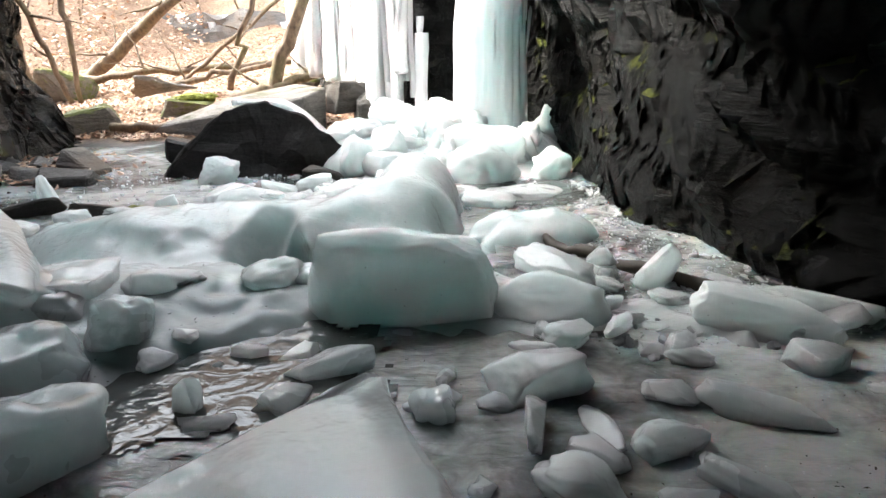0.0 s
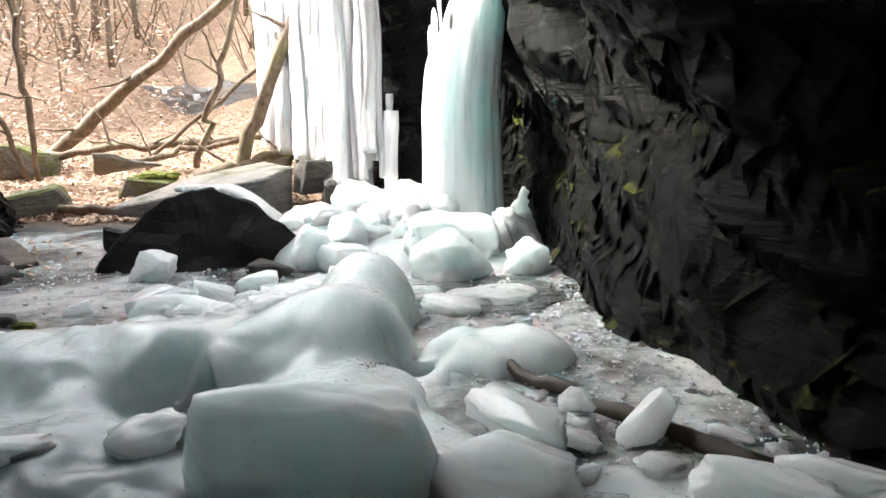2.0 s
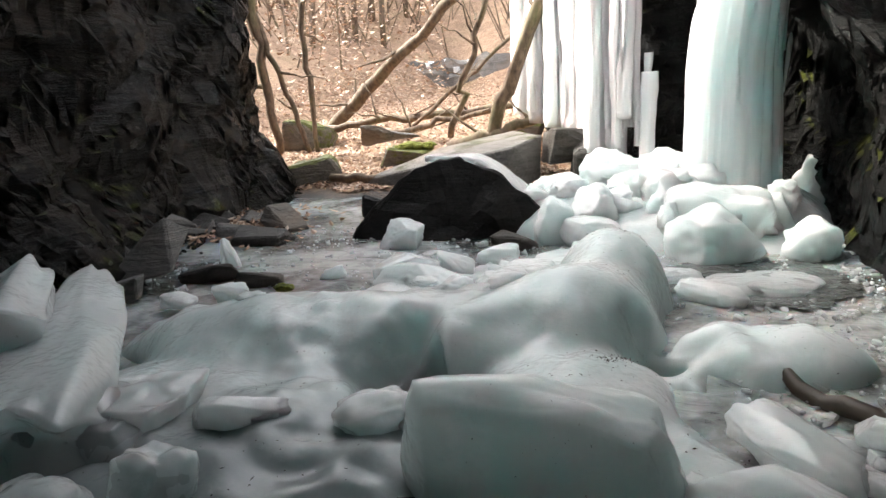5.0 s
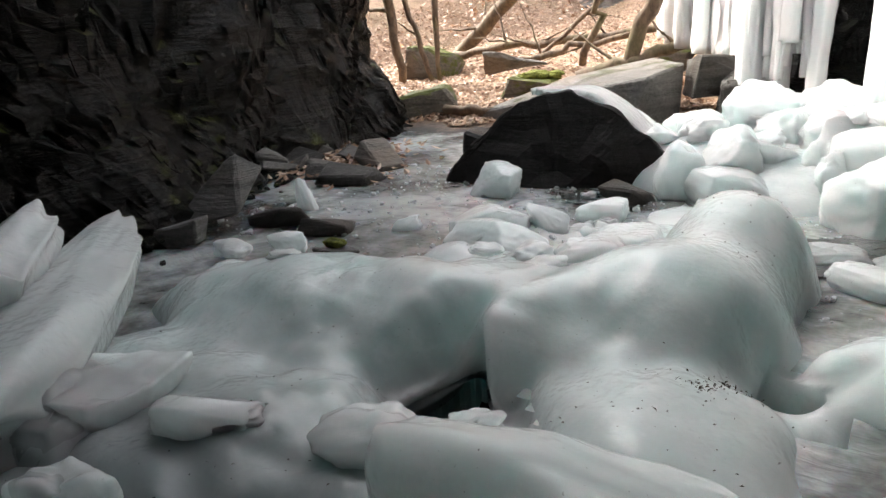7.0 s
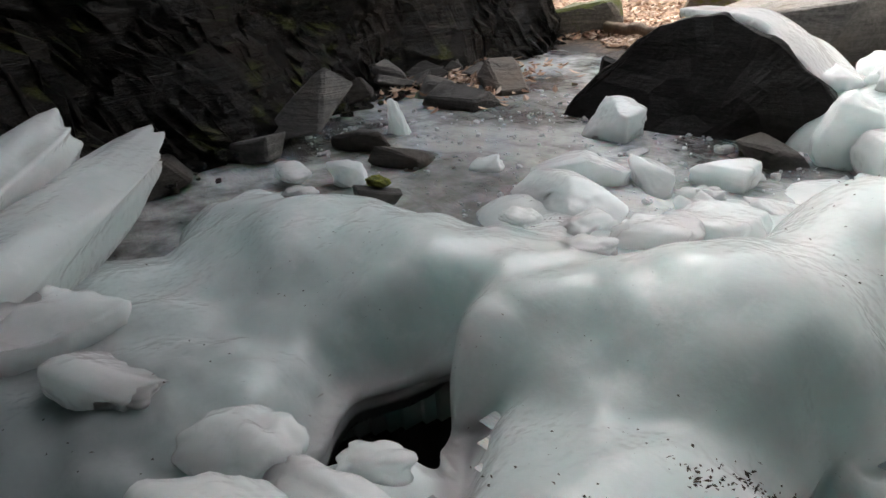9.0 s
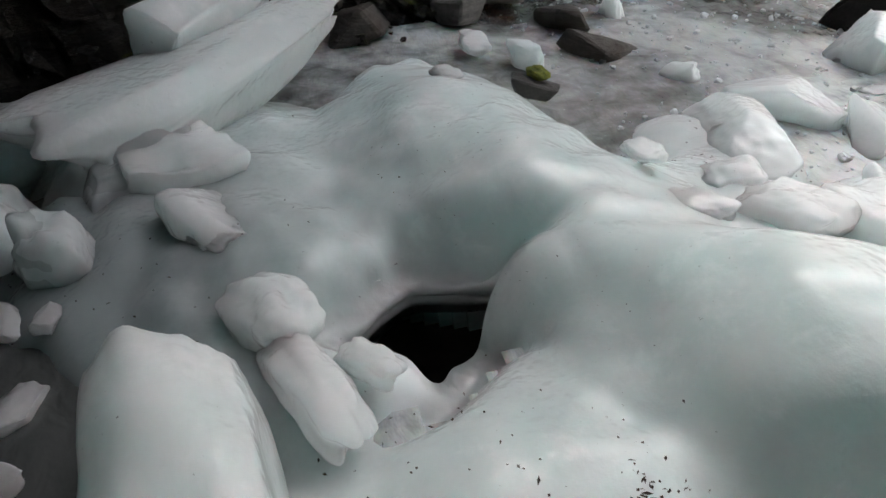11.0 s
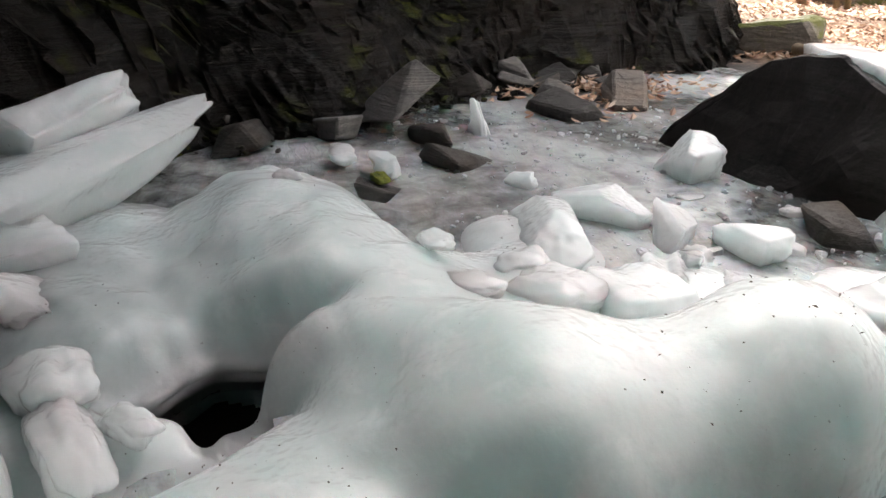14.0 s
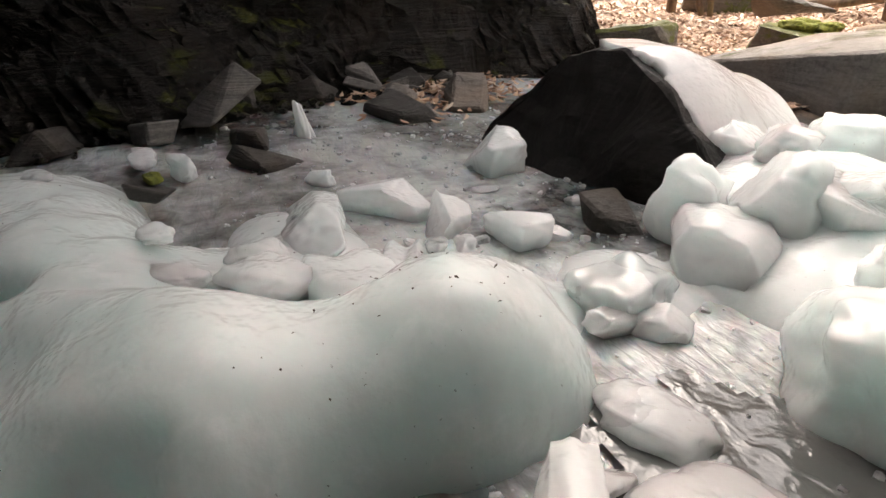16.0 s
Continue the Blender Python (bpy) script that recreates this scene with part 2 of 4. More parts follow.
def part(name, me, parent, label=""):
    ob = new(name, me)
    ob.parent = parent
    if label:
        tagged(ob, label)
    return ob


def fbm(p, octaves=4):
    return noise.fractal(p, 1.0, 2.0, octaves)


def cell_hash(*k):
    v = math.sin(sum(a * b for a, b in zip(k, (12.9898, 78.233, 37.719)))) * 43758.5453
    return v - math.floor(v)


def cube_sphere(n):
    """Points of a unit cube's surface as a grid, with its faces."""
    index, verts, faces = {}, [], []
    def vid(p):
        key = tuple(round(a * 1000) for a in p)
        if key not in index:
            index[key] = len(verts)
            verts.append(Vector(p))
        return index[key]
    for axis in range(3):
        for side in (-1, 1):
            def pt(i, j):
                a, b = 2 * i / n - 1, 2 * j / n - 1
                p = [0, 0, 0]
                p[axis], p[(axis + 1) % 3], p[(axis + 2) % 3] = side, a, b
                return p
            for i in range(n):
                for j in range(n):
                    q = [vid(pt(i, j)), vid(pt(i + 1, j)), vid(pt(i + 1, j + 1)), vid(pt(i, j + 1))]
                    faces.append(q if side > 0 else q[::-1])
    return verts, faces


CUBE = {n: cube_sphere(n) for n in (2, 12, 16, 24)}


def chunk_mesh(name, size, seed, mat, block=0.5, cuts=2, lump=0.12, n=12, taper=0.0, point=0.0):
    """A worn block of ice or stone: between a box (block 1) and an ellipsoid (block 0), broken off along a few planes."""
    rng = random.Random(seed)
    verts, faces = CUBE[n]
    off = Vector((seed * 3.17, seed * 1.71, seed * 0.93))
    planes = []
    for _ in range(cuts):
        d = Vector((rng.uniform(-1, 1), rng.uniform(-1, 1), rng.uniform(-0.2, 1))).normalized()
        planes.append((d, rng.uniform(0.45, 0.85)))
    out = []
    for v in verts:
        s = v.normalized()
        p = s.lerp(v * 0.86, block)
        p *= 1 + lump * noise.noise(p * 1.3 + off) * 2 + lump * 0.6 * noise.noise(p * 3.0 + off) + 0.012 * noise.noise(p * 9 + off)
        for d, dist in planes:
            over = p.dot(d) - dist
            if over > 0:
                p -= d * over * (0.96 - 0.1 * noise.noise(p * 4 + off))
        k = (1 - taper * (p.z + 1) / 2) * (1 - point * (p.x + 1) / 2)
        out.append((p.x * size[0] / 2 * (k if taper else 1), p.y * size[1] / 2 * k, p.z * size[2] / 2 * (1 - point * (p.x + 1) / 2)))
    return mesh_of(name, out, faces, mat, True)


def chunk(name, label, category, at, size, rot=(0, 0, 0), seed=1, mat=None, block=0.5, cuts=2, lump=0.12, group="", n=12, taper=0.0):
    ob = new(name, chunk_mesh(name, size, seed, mat or ICE, block, cuts, lump, n, taper))
    ob.matrix_world = pose(*at, *rot)
    return tagged(ob, label, category, group)


def rock_mesh(name, corners, mat, seed=0, rough=0.02, bev=0.03, cuts=4, strata=0.0):
    """A split stone: the hull of a few corners, with chipped edges and a rough, layered face."""
    bm = bmesh.new()
    for c in corners:
        bm.verts.new(c)
    bmesh.ops.convex_hull(bm, input=bm.verts)
    bmesh.ops.dissolve_limit(bm, angle_limit=radians(4), verts=bm.verts, edges=bm.edges)
    bmesh.ops.bevel(bm, geom=list(bm.edges), offset=bev, segments=1, affect="EDGES", clamp_overlap=True)
    bmesh.ops.triangulate(bm, faces=bm.faces)
    bmesh.ops.subdivide_edges(bm, edges=bm.edges, cuts=cuts, use_grid_fill=True)
    bm.normal_update()
    off = Vector((seed * 2.3, seed * 1.1, seed * 4.7))
    for v in bm.verts:
        d = rough * fbm(v.co * 3.0 + off, 4)
        if strata:
            d += strata * (cell_hash(math.floor(v.co.z * 16 + v.co.x * 4 + seed), seed) - 0.5)
        v.co += v.normal * d
    return bm_mesh(name, bm, mat, False)


def box_corners(sx, sy, sz, rng, jit=0.2):
    return [Vector((x * sx / 2 * (1 + rng.uniform(-jit, jit)), y * sy / 2 * (1 + rng.uniform(-jit, jit)), z * sz / 2 * (1 + rng.uniform(-jit, jit))))
            for x in (-1, 1) for y in (-1, 1) for z in (-1, 1) if rng.random() > 0.16] + [Vector((rng.uniform(-0.5, 0.5) * sx, rng.uniform(-0.5, 0.5) * sy, rng.uniform(0.3, 0.62) * sz)) for _ in range(3)]


def stone(name, label, at, size, rot=(0, 0, 0), seed=0, mat=None, group="", rough=0.012, jit=0.25, category="rock", strata=0.0):
    ob = new(name, rock_mesh(name, box_corners(*size, random.Random(seed), jit), mat or STONE, seed, rough, min(size) * 0.1, 3, strata))
    ob.matrix_world = pose(*at, *rot)
    return tagged(ob, label, category, group)


def tube(points, radii, sides=8, wobble=0.0, seed=0):
    """A tapered round limb along points, as verts and faces."""
    verts, faces = [], []
    pts = [Vector(p) for p in points]
    for i, p in enumerate(pts):
        d = (pts[min(i + 1, len(pts) - 1)] - pts[max(i - 1, 0)]).normalized()
        a = d.orthogonal().normalized()
        b = d.cross(a)
        for k in range(sides):
            w = 2 * math.pi * k / sides
            u = a * math.cos(w) + b * math.sin(w)
            r = radii[i] * (1 + wobble * (noise.noise(p * 1.2 + u * 1.3 + Vector((seed, 0, 0))) + 0.5 * noise.noise(p * 0.8 + u * 3.5)))
            verts.append(p + u * r)
    for i in range(len(pts) - 1):
        for k in range(sides):
            k2 = (k + 1) % sides
            faces.append((i * sides + k, i * sides + k2, (i + 1) * sides + k2, (i + 1) * sides + k))
    faces.append(tuple(range(sides))[::-1])
    faces.append(tuple((len(pts) - 1) * sides + k for k in range(sides)))
    return verts, faces


def bent(a, b, n, sway, seed):
    a, b = Vector(a), Vector(b)
    L = (b - a).length
    return [a.lerp(b, i / n) + Vector((noise.noise(Vector((i * 0.55, seed, 0))), noise.noise(Vector((i * 0.55, seed, 5))), noise.noise(Vector((i * 0.55, seed, 9))))) * sway * L * math.sin(math.pi * min(1, i / n + 0.12))
            for i in range(n + 1)]


def smoothstep(a, b, x):
    t = max(0.0, min(1.0, (x - a) / (b - a)))
    return t * t * (3 - 2 * t)


# ---- the lie of the land ----
HOLE = (-0.67, 3.5)
RIM = [(-0.43, 3.47), (-0.72, 3.8), (-0.86, 3.5), (-0.67, 3.28)]     # the hole, anticlockwise
GAP = [(0.3, 3.95), (0.33, 4.1), (0.14, 4.15), (0.14, 3.95)]           # the hollow under the dripping hump


def ground_z(x, y):
    z = -0.13 + 0.05 * noise.noise(Vector((x, y, 0)) * 1.5)
    z += smoothstep(7.0, 8.6, y - 0.25 * (x + 4)) * 0.17
    z += max(0, y - 8) * 0.062 * smoothstep(8, 11, y)
    z += smoothstep(23.5, 25.2, y + 0.25 * x + 2.0 + noise.noise(Vector((x * 0.5, 0, 0)))) * 0.5
    far = max(0, y - 25 + 0.25 * (x + 6))
    z += min(far, 60) * 0.5 + 1.1 * noise.noise(Vector((x, y, 3)) * 0.1) * min(1, far / 8)
    z += max(0, -x - 9) * 0.5 * smoothstep(9, 13, y) * (1 if x > -70 else 61 / max(61, -x - 9))
    z += smoothstep(-1.8, 0.5, x + 0.5 * (y - 11)) * smoothstep(8.5, 10.5, y) * 0.55
    z -= 0.4 * math.exp(-(((x - HOLE[0]) / 0.5) ** 2 + ((y - HOLE[1]) / 0.42) ** 2))
    return z


def grid_axis(lo, hi, fine_lo, fine_hi, step):
    a = list(np.arange(fine_lo, fine_hi + step / 2, step))
    k, s = fine_hi, step
    while k < hi:
        s *= 1.3
        k += s
        a.append(min(k, hi))
    k, s = fine_lo, step
    while k > lo:
        s *= 1.3
        k -= s
        a.insert(0, max(k, lo))
    return a


def sheet(name, xs, ys, f, mat, keep=None, smooth=True):
    verts = [(x, y, f(x, y)) for y in ys for x in xs]
    w = len(xs)
    faces = []
    for j in range(len(ys) - 1):
        for i in range(w - 1):
            q = (j * w + i, j * w + i + 1, (j + 1) * w + i + 1, (j + 1) * w + i)
            if keep is None or keep((xs[i] + xs[i + 1]) / 2, (ys[j] + ys[j + 1]) / 2):
                faces.append(q)
    used = sorted({k for q in faces for k in q})
    back = {k: n for n, k in enumerate(used)}
    return mesh_of(name, [verts[k] for k in used], [[back[k] for k in q] for q in faces], mat, smooth)


tagged(new("ground", sheet("ground", grid_axis(-700, 700, -9, 4, 0.2), grid_axis(-700, 700, -2, 28, 0.2), ground_z, SOIL)),
       "leaf-covered forest floor rising to a wooded slope", "ground", kind="structure")


def rim_distance(x, y, rim):
    """How far outside the convex outline a place lies; negative within it."""
    far = -9.0
    for (ax, ay), (bx, by) in zip(rim, rim[1:] + rim[:1]):
        l = math.hypot(bx - ax, by - ay)
        far = max(far, ((x - ax) * (by - ay) - (y - ay) * (bx - ax)) / l)
    return far


def in_hole(x, y, grow=1.0):
    rag = 0.02 * noise.noise(Vector((x * 9, y * 9, 1))) + 0.012 * noise.noise(Vector((x * 30, y * 30, 1)))
    return min(rim_distance(x, y, RIM), rim_distance(x, y, GAP)) + rag < 0.1 * (grow - 1)


def pond_z(x, y):
    return 0.012 * noise.noise(Vector((x, y, 0)) * 1.7) + 0.006 * noise.noise(Vector((x, y, 4)) * 7)


tagged(new("water", sheet("water", list(np.arange(-5.6, 2.7, 0.06)), list(np.arange(-1.8, 8.4, 0.06)), pond_z, POND,
                          lambda x, y: min(rim_distance(x, y, RIM), rim_distance(x, y, GAP)) > 0.09)),
       "frozen stream with grey cloudy ice and wet shiny patches", "ice", kind="structure")

for wx, wy, wr in ((0.62, 5.45, 0.55), (-0.62, 2.4, 0.62)):
    tagged(new("melt_water", sheet("melt_water", list(np.arange(wx - 0.8, wx + 0.8, 0.03)), list(np.arange(wy - 0.8, wy + 0.8, 0.03)), lambda x, y: 0.014, WATER,
                                   lambda x, y: math.hypot(x - wx, (y - wy) * 1.15) / wr + 0.4 * noise.noise(Vector((x, y, 3)) * 2.6) + 0.25 * noise.noise(Vector((x, y, 3)) * 9) < 0.95)),
           "shallow shiny melt water lying on the ice", "water", kind="structure")

# humps of ice: x, y, half-lengths, turn, height
SOFT = 15
HUMPS = [
    (-1.45, 3.80, 1.00, 0.46, 4, 0.27), (-1.2, 3.05, 0.95, 0.66, 10, 0.15), (-0.90, 3.98, 0.70, 0.42, 10, 0.28),
    (-0.08, 3.75, 0.38, 0.5, 20, 0.17), (-0.18, 4.30, 0.40, 0.40, 0, 0.36), (-0.12, 4.95, 0.34, 0.42, 10, 0.43),
    (-0.70, 4.40, 0.55, 0.42, 0, 0.20), (0.1, 3.3, 0.45, 0.4, 0, 0.08), (0.48, 4.22, 0.24, 0.26, 30, 0.15),
    (0.80, 4.20, 0.24, 0.22, 0, 0.18), (0.62, 4.05, 0.18, 0.16, 0, 0.12), (-0.20, 6.95, 1.00, 0.75, 0, 0.26), (-0.75, 6.85, 0.55, 0.60, 0, 0.32),
    (0.10, 7.70, 1.10, 0.70, 0, 0.30), (-0.25, 6.35, 0.5, 0.40, 0, 0.13), (0.55, 7.30, 0.75, 0.75, 0, 0.34),
    (-0.60, 5.20, 0.45, 0.35, 30, 0.12), (-1.25, 4.75, 0.4, 0.3, 0, 0.1), (-0.5, 5.8, 0.38, 0.3, 0, 0.06), (0.6, 6.45, 0.55, 0.4, 0, 0.1), (-0.15, 4.62, 0.34, 0.36, 0, 0.33), (-0.38, 4.12, 0.42, 0.36, 0, 0.27), (0.35, 3.0, 0.8, 0.4, 0, 0.05), (1.4, 2.8, 0.6, 0.3, -25, 0.06), (-1.3, 2.5, 0.55, 0.45, 0, 0.07), (-1.75, 3.05, 0.60, 0.45, 0, 0.10),
]


def ice_z(x, y):
    wx = x + 0.05 * noise.noise(Vector((x, y, 7)) * 3)
    wy = y + 0.05 * noise.noise(Vector((x, y, 17)) * 3)
    total = math.exp(-0.06 * SOFT)
    for cx, cy, rx, ry, a, h in HUMPS:
        c, s = math.cos(radians(a)), math.sin(radians(a))
        dx, dy = wx - cx, wy - cy
        r2 = ((dx * c + dy * s) / rx) ** 2 + ((dy * c - dx * s) / ry) ** 2
        if r2 < 1.0:
            total += math.exp(SOFT * h * 0.95 * (1 - r2) ** 0.7) - 1
    z = math.log(total) / SOFT
    d = max(0.0, rim_distance(x, y, RIM))
    behind = smoothstep(0.12, -0.06, (x - HOLE[0]) * 0.94 + (y - HOLE[1]) * 0.35)
    groove = 1 + 0.22 * noise.noise(Vector(((y - 0.35 * x) * 17, 0, 3))) + 0.12 * noise.noise(Vector(((y - 0.35 * x) * 45, 0, 3)))
    z += (-0.03 - z) * behind * math.exp(-(d * groove / 0.1) ** 3)
    d = max(0.0, rim_distance(x, y, GAP))
    z += (0.0 - z) * math.exp(-(d / 0.07) ** 2) * smoothstep(4.3, 4.15, y)
    z += smoothstep(0.0, 0.1, z) * (0.045 * noise.noise(Vector((x, y, 6)) * 2.3) + 0.02 * noise.noise(Vector((x, y, 16)) * 6))
    z += 0.01 * math.sin(26 * y + 9 * noise.noise(Vector((x, y, 1)) * 3)) * smoothstep(-1.5, -1.1, x) * (1 - smoothstep(2.9, 3.2, y))
    z += 0.012 * noise.noise(Vector((x, y, 0)) * 4) + 0.008 * noise.noise(Vector((x, y, 2)) * 11)
    # crusts of refrozen crumbs and pits between smooth stretches
    crust = smoothstep(0.0, 0.3, noise.noise(Vector((x, y, 40)) * 2.1)) * smoothstep(-0.02, 0.06, z)
    z += crust * (0.03 * abs(noise.noise(Vector((x, y, 9)) * 7)) + 0.022 * abs(noise.noise(Vector((x, y, 4)) * 15)) - 0.012)
    # runs of water frozen down the slopes
    z += 0.009 * noise.noise(Vector((x * 16 - y * 6, y * 3 + x * 2, 5))) * smoothstep(0.05, 0.2, z)
    return z


ice_x, ice_y = list(np.arange(-2.75, 1.36, 0.022)), list(np.arange(2.2, 8.6, 0.022))
heights = np.array([[ice_z(x, y) for x in ice_x] for y in ice_y])
for _ in range(1):
    pad = np.pad(heights, 1, mode="edge")
    heights = (pad[:-2, 1:-1] + pad[2:, 1:-1] + pad[1:-1, :-2] + pad[1:-1, 2:] + 2 * heights) / 6


def ice_height(x, y):
    i, j = int(round((x + 2.75) / 0.022)), int(round((y - 2.2) / 0.022))
    return heights[max(0, min(len(ice_y) - 1, j)), max(0, min(len(ice_x) - 1, i))]


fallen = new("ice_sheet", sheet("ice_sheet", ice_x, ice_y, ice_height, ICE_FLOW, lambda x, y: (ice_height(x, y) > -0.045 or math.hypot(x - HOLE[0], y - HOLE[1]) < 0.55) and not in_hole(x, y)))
# the broken rim of the hole, a hand thick
rim = bmesh.new()
rim.from_mesh(fallen.data)
edge = [e for e in rim.edges if e.is_boundary and min(rim_distance(e.verts[0].co.x, e.verts[0].co.y, RIM), rim_distance(e.verts[0].co.x, e.verts[0].co.y, GAP)) < 0.08]
for _ in range(5):
    near = {}
    for e in edge:
        for a, b in (e.verts, reversed(e.verts)):
            near.setdefault(a, []).append(b.co.copy())
    for a, cs in near.items():
        if len(cs) == 2:
            a.co = a.co * 0.5 + (cs[0] + cs[1]) * 0.25
lower = [g for g in bmesh.ops.extrude_edge_only(rim, edges=edge)["geom"] if isinstance(g, bmesh.types.BMVert)]
for w in lower:
    mid = HOLE if w.co.x < -0.2 else (0.23, 4.04)
    out = Vector((w.co.x - mid[0], w.co.y - mid[1], 0))
    w.co += out * 0.2 + Vector((0, 0, -0.09))
rim.to_mesh(fallen.data)
rim.free()
fallen.data.polygons.foreach_set("use_smooth", [True] * len(fallen.data.polygons))
# the sheet's underside, well below the stream's level
skin = fallen.data
tops = [v.co.copy() for v in skin.vertices]
quads = [tuple(p.vertices) for p in skin.polygons]
count = collections.Counter(frozenset((q[k], q[k - 1])) for q in quads for k in range(len(q)))
sides = [(q[k - 1], q[k]) for q in quads for k in range(len(q)) if count[frozenset((q[k], q[k - 1]))] == 1]
low = len(tops)
fallen.data = mesh_of("ice_sheet", tops + [Vector((v.x, v.y, min(-0.06 if rim_distance(v.x, v.y, RIM) < 0.12 else -0.3, v.z - 0.03))) for v in tops],
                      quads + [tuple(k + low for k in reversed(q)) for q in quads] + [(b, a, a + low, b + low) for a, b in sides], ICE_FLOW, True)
tagged(fallen, "smooth milky humps of flow ice with a broken dark hole", "ice", kind="structure")


# ---- rock walls ----
def path_point(pts, u):
    n = len(pts) - 1
    k = min(int(u * n), n - 1)
    t = u * n - k
    p0, p1, p2, p3 = (Vector(pts[max(0, min(n, k + i))]) for i in (-1, 0, 1, 2))
    return 0.5 * ((2 * p1) + (p2 - p0) * t + (2 * p0 - 5 * p1 + 4 * p2 - p3) * t * t + (3 * p1 - p0 - 3 * p2 + p3) * t ** 3)


def rock_wall(name, label, foot, height, step, lean, side, mat, seed, dip, depth=0.16):
    """A layered rock face over a foot line, broken into slabs that stand proud of each other. lean(v, u): its reach inwards."""
    L = sum((Vector(foot[i + 1]) - Vector(foot[i])).length for i in range(len(foot) - 1))
    nu, nv = int(L / step), int(height / step)
    verts, faces = [], []
    for j in range(nv + 1):
        z = -0.35 + j * (height + 0.35) / nv
        for i in range(nu + 1):
            u = i / nu
            p = path_point(foot, u)
            q = path_point(foot, min(1, u + 0.01)) - path_point(foot, max(0, u - 0.01))
            nrm = Vector((-q[1], q[0], 0)).normalized() * side
            along = u * L
            w = 0.3 * noise.noise(Vector((along * 0.5, z * 0.7, seed)))
            s = z - along * dip + w
            layer = math.floor(s / 0.13)
            saw = s / 0.13 - layer
            thin = math.floor(s / 0.055)
            ledge = saw ** 0.4 if cell_hash(layer, seed) > 0.5 else 1 - saw
            d = depth * 0.7 * noise.noise(Vector((along * 0.45, layer * 5.3, seed))) + 0.09 * (0.5 - ledge) + 0.16 * noise.noise(Vector((along * 0.8, z * 1.6, seed))) + 0.06 * noise.noise(Vector((along * 0.7, thin * 3.7, seed + 3)))
            d += 0.4 * noise.noise(Vector((along * 0.5, z * 0.6, seed + 5))) + 0.08 * fbm(Vector((along * 0.8, s * 6, seed)), 4) + 0.025 * noise.noise(Vector((along * 2.5, s * 22, seed)))
            d += lean(z, u)
            pos = Vector((p[0], p[1], z)) + nrm * d
            verts.append(pos)
    w = nu + 1
    for j in range(nv):
        for i in range(nu):
            q = (j * w + i, j * w + i + 1, (j + 1) * w + i + 1, (j + 1) * w + i)
            faces.append(q if side > 0 else q[::-1])
    ob = new(name, mesh_of(name, verts, faces, mat))
    th = ob.modifiers.new("thickness", "SOLIDIFY")
    th.thickness, th.offset = 0.4, -1
    return tagged(ob, label, "rock wall", kind="structure")


RIGHT = [(2.35, -2.4), (2.5, 0.0), (2.5, 1.6), (2.42, 2.8), (2.2, 3.6), (1.98, 4.3), (1.78, 4.9), (1.72, 5.5), (1.68, 6.2), (1.75, 7.1), (1.5, 8.1), (0.7, 8.6), (0.0, 9.1), (-0.7, 10.0), (-1.3, 11.0), (-1.9, 12.6), (-2.4, 15.0)]
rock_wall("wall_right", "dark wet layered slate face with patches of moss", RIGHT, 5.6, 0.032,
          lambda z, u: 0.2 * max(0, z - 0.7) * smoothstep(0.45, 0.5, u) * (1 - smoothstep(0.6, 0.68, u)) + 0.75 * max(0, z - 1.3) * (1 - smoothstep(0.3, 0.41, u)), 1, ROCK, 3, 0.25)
LEFT = [(-2.6, -2.4), (-2.75, -0.5), (-2.95, 1.0), (-3.2, 2.2), (-3.75, 3.3), (-4.1, 4.2), (-4.55, 5.2), (-4.95, 6.2), (-5.05, 7.2), (-5.3, 8.1), (-6.5, 8.8), (-8, 9.4), (-11, 10.2)]
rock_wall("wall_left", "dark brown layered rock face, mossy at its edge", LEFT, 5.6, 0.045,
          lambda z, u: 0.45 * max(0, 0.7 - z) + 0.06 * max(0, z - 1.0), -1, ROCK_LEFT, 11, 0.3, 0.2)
# unseen wall added behind the camera, so light enters only in front
BACK = [(-3.2, -2.2), (-1.0, -2.6), (1.0, -2.6), (3.0, -2.2)]
rock_wall("wall_back", "unseen dark rock face added behind to close off light", BACK, 5.6, 0.15, lambda z, u: 0.0, 1, ROCK, 21, 0.2)


# Roof out of view; its edge and lower right side are set for shade.
def roof_z(x, y):
    return 4.5 + 0.3 * noise.noise(Vector((x, y, 0)) * 0.7) + 0.12 * noise.noise(Vector((x, y, 8)) * 2.5) + 0.04 * max(0, y - 3) - 1.5 * smoothstep(-0.8, 1.0, x)


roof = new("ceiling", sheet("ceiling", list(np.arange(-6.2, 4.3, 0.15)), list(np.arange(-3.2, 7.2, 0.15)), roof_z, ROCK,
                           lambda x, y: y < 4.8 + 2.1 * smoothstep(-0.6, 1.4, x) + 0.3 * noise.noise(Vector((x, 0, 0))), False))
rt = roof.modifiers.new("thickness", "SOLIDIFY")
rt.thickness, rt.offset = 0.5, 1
tagged(roof, "overhanging dark rock roof, out of view, shading the hollow", "rock roof", kind="structure")

# ---- boulders and slabs ----
big = new("boulder", rock_mesh("boulder", [Vector(p) for p in (
    (-2.62, 6.2, -0.12), (-2.5, 6.1, -0.02), (-1.6, 6.15, -0.12), (-0.82, 6.5, -0.1), (-0.84, 6.56, 0.12), (-0.95, 7.3, -0.1), (-2.4, 7.2, -0.1),
    (-2.24, 6.34, 0.36), (-1.95, 6.42, 0.57), (-1.6, 6.5, 0.65), (-1.27, 6.5, 0.5), (-1.02, 6.5, 0.36), (-1.6, 7.1, 0.34), (-2.2, 6.9, 0.2))], BOULDER, 5, 0.05, 0.015, 6, 0.0))
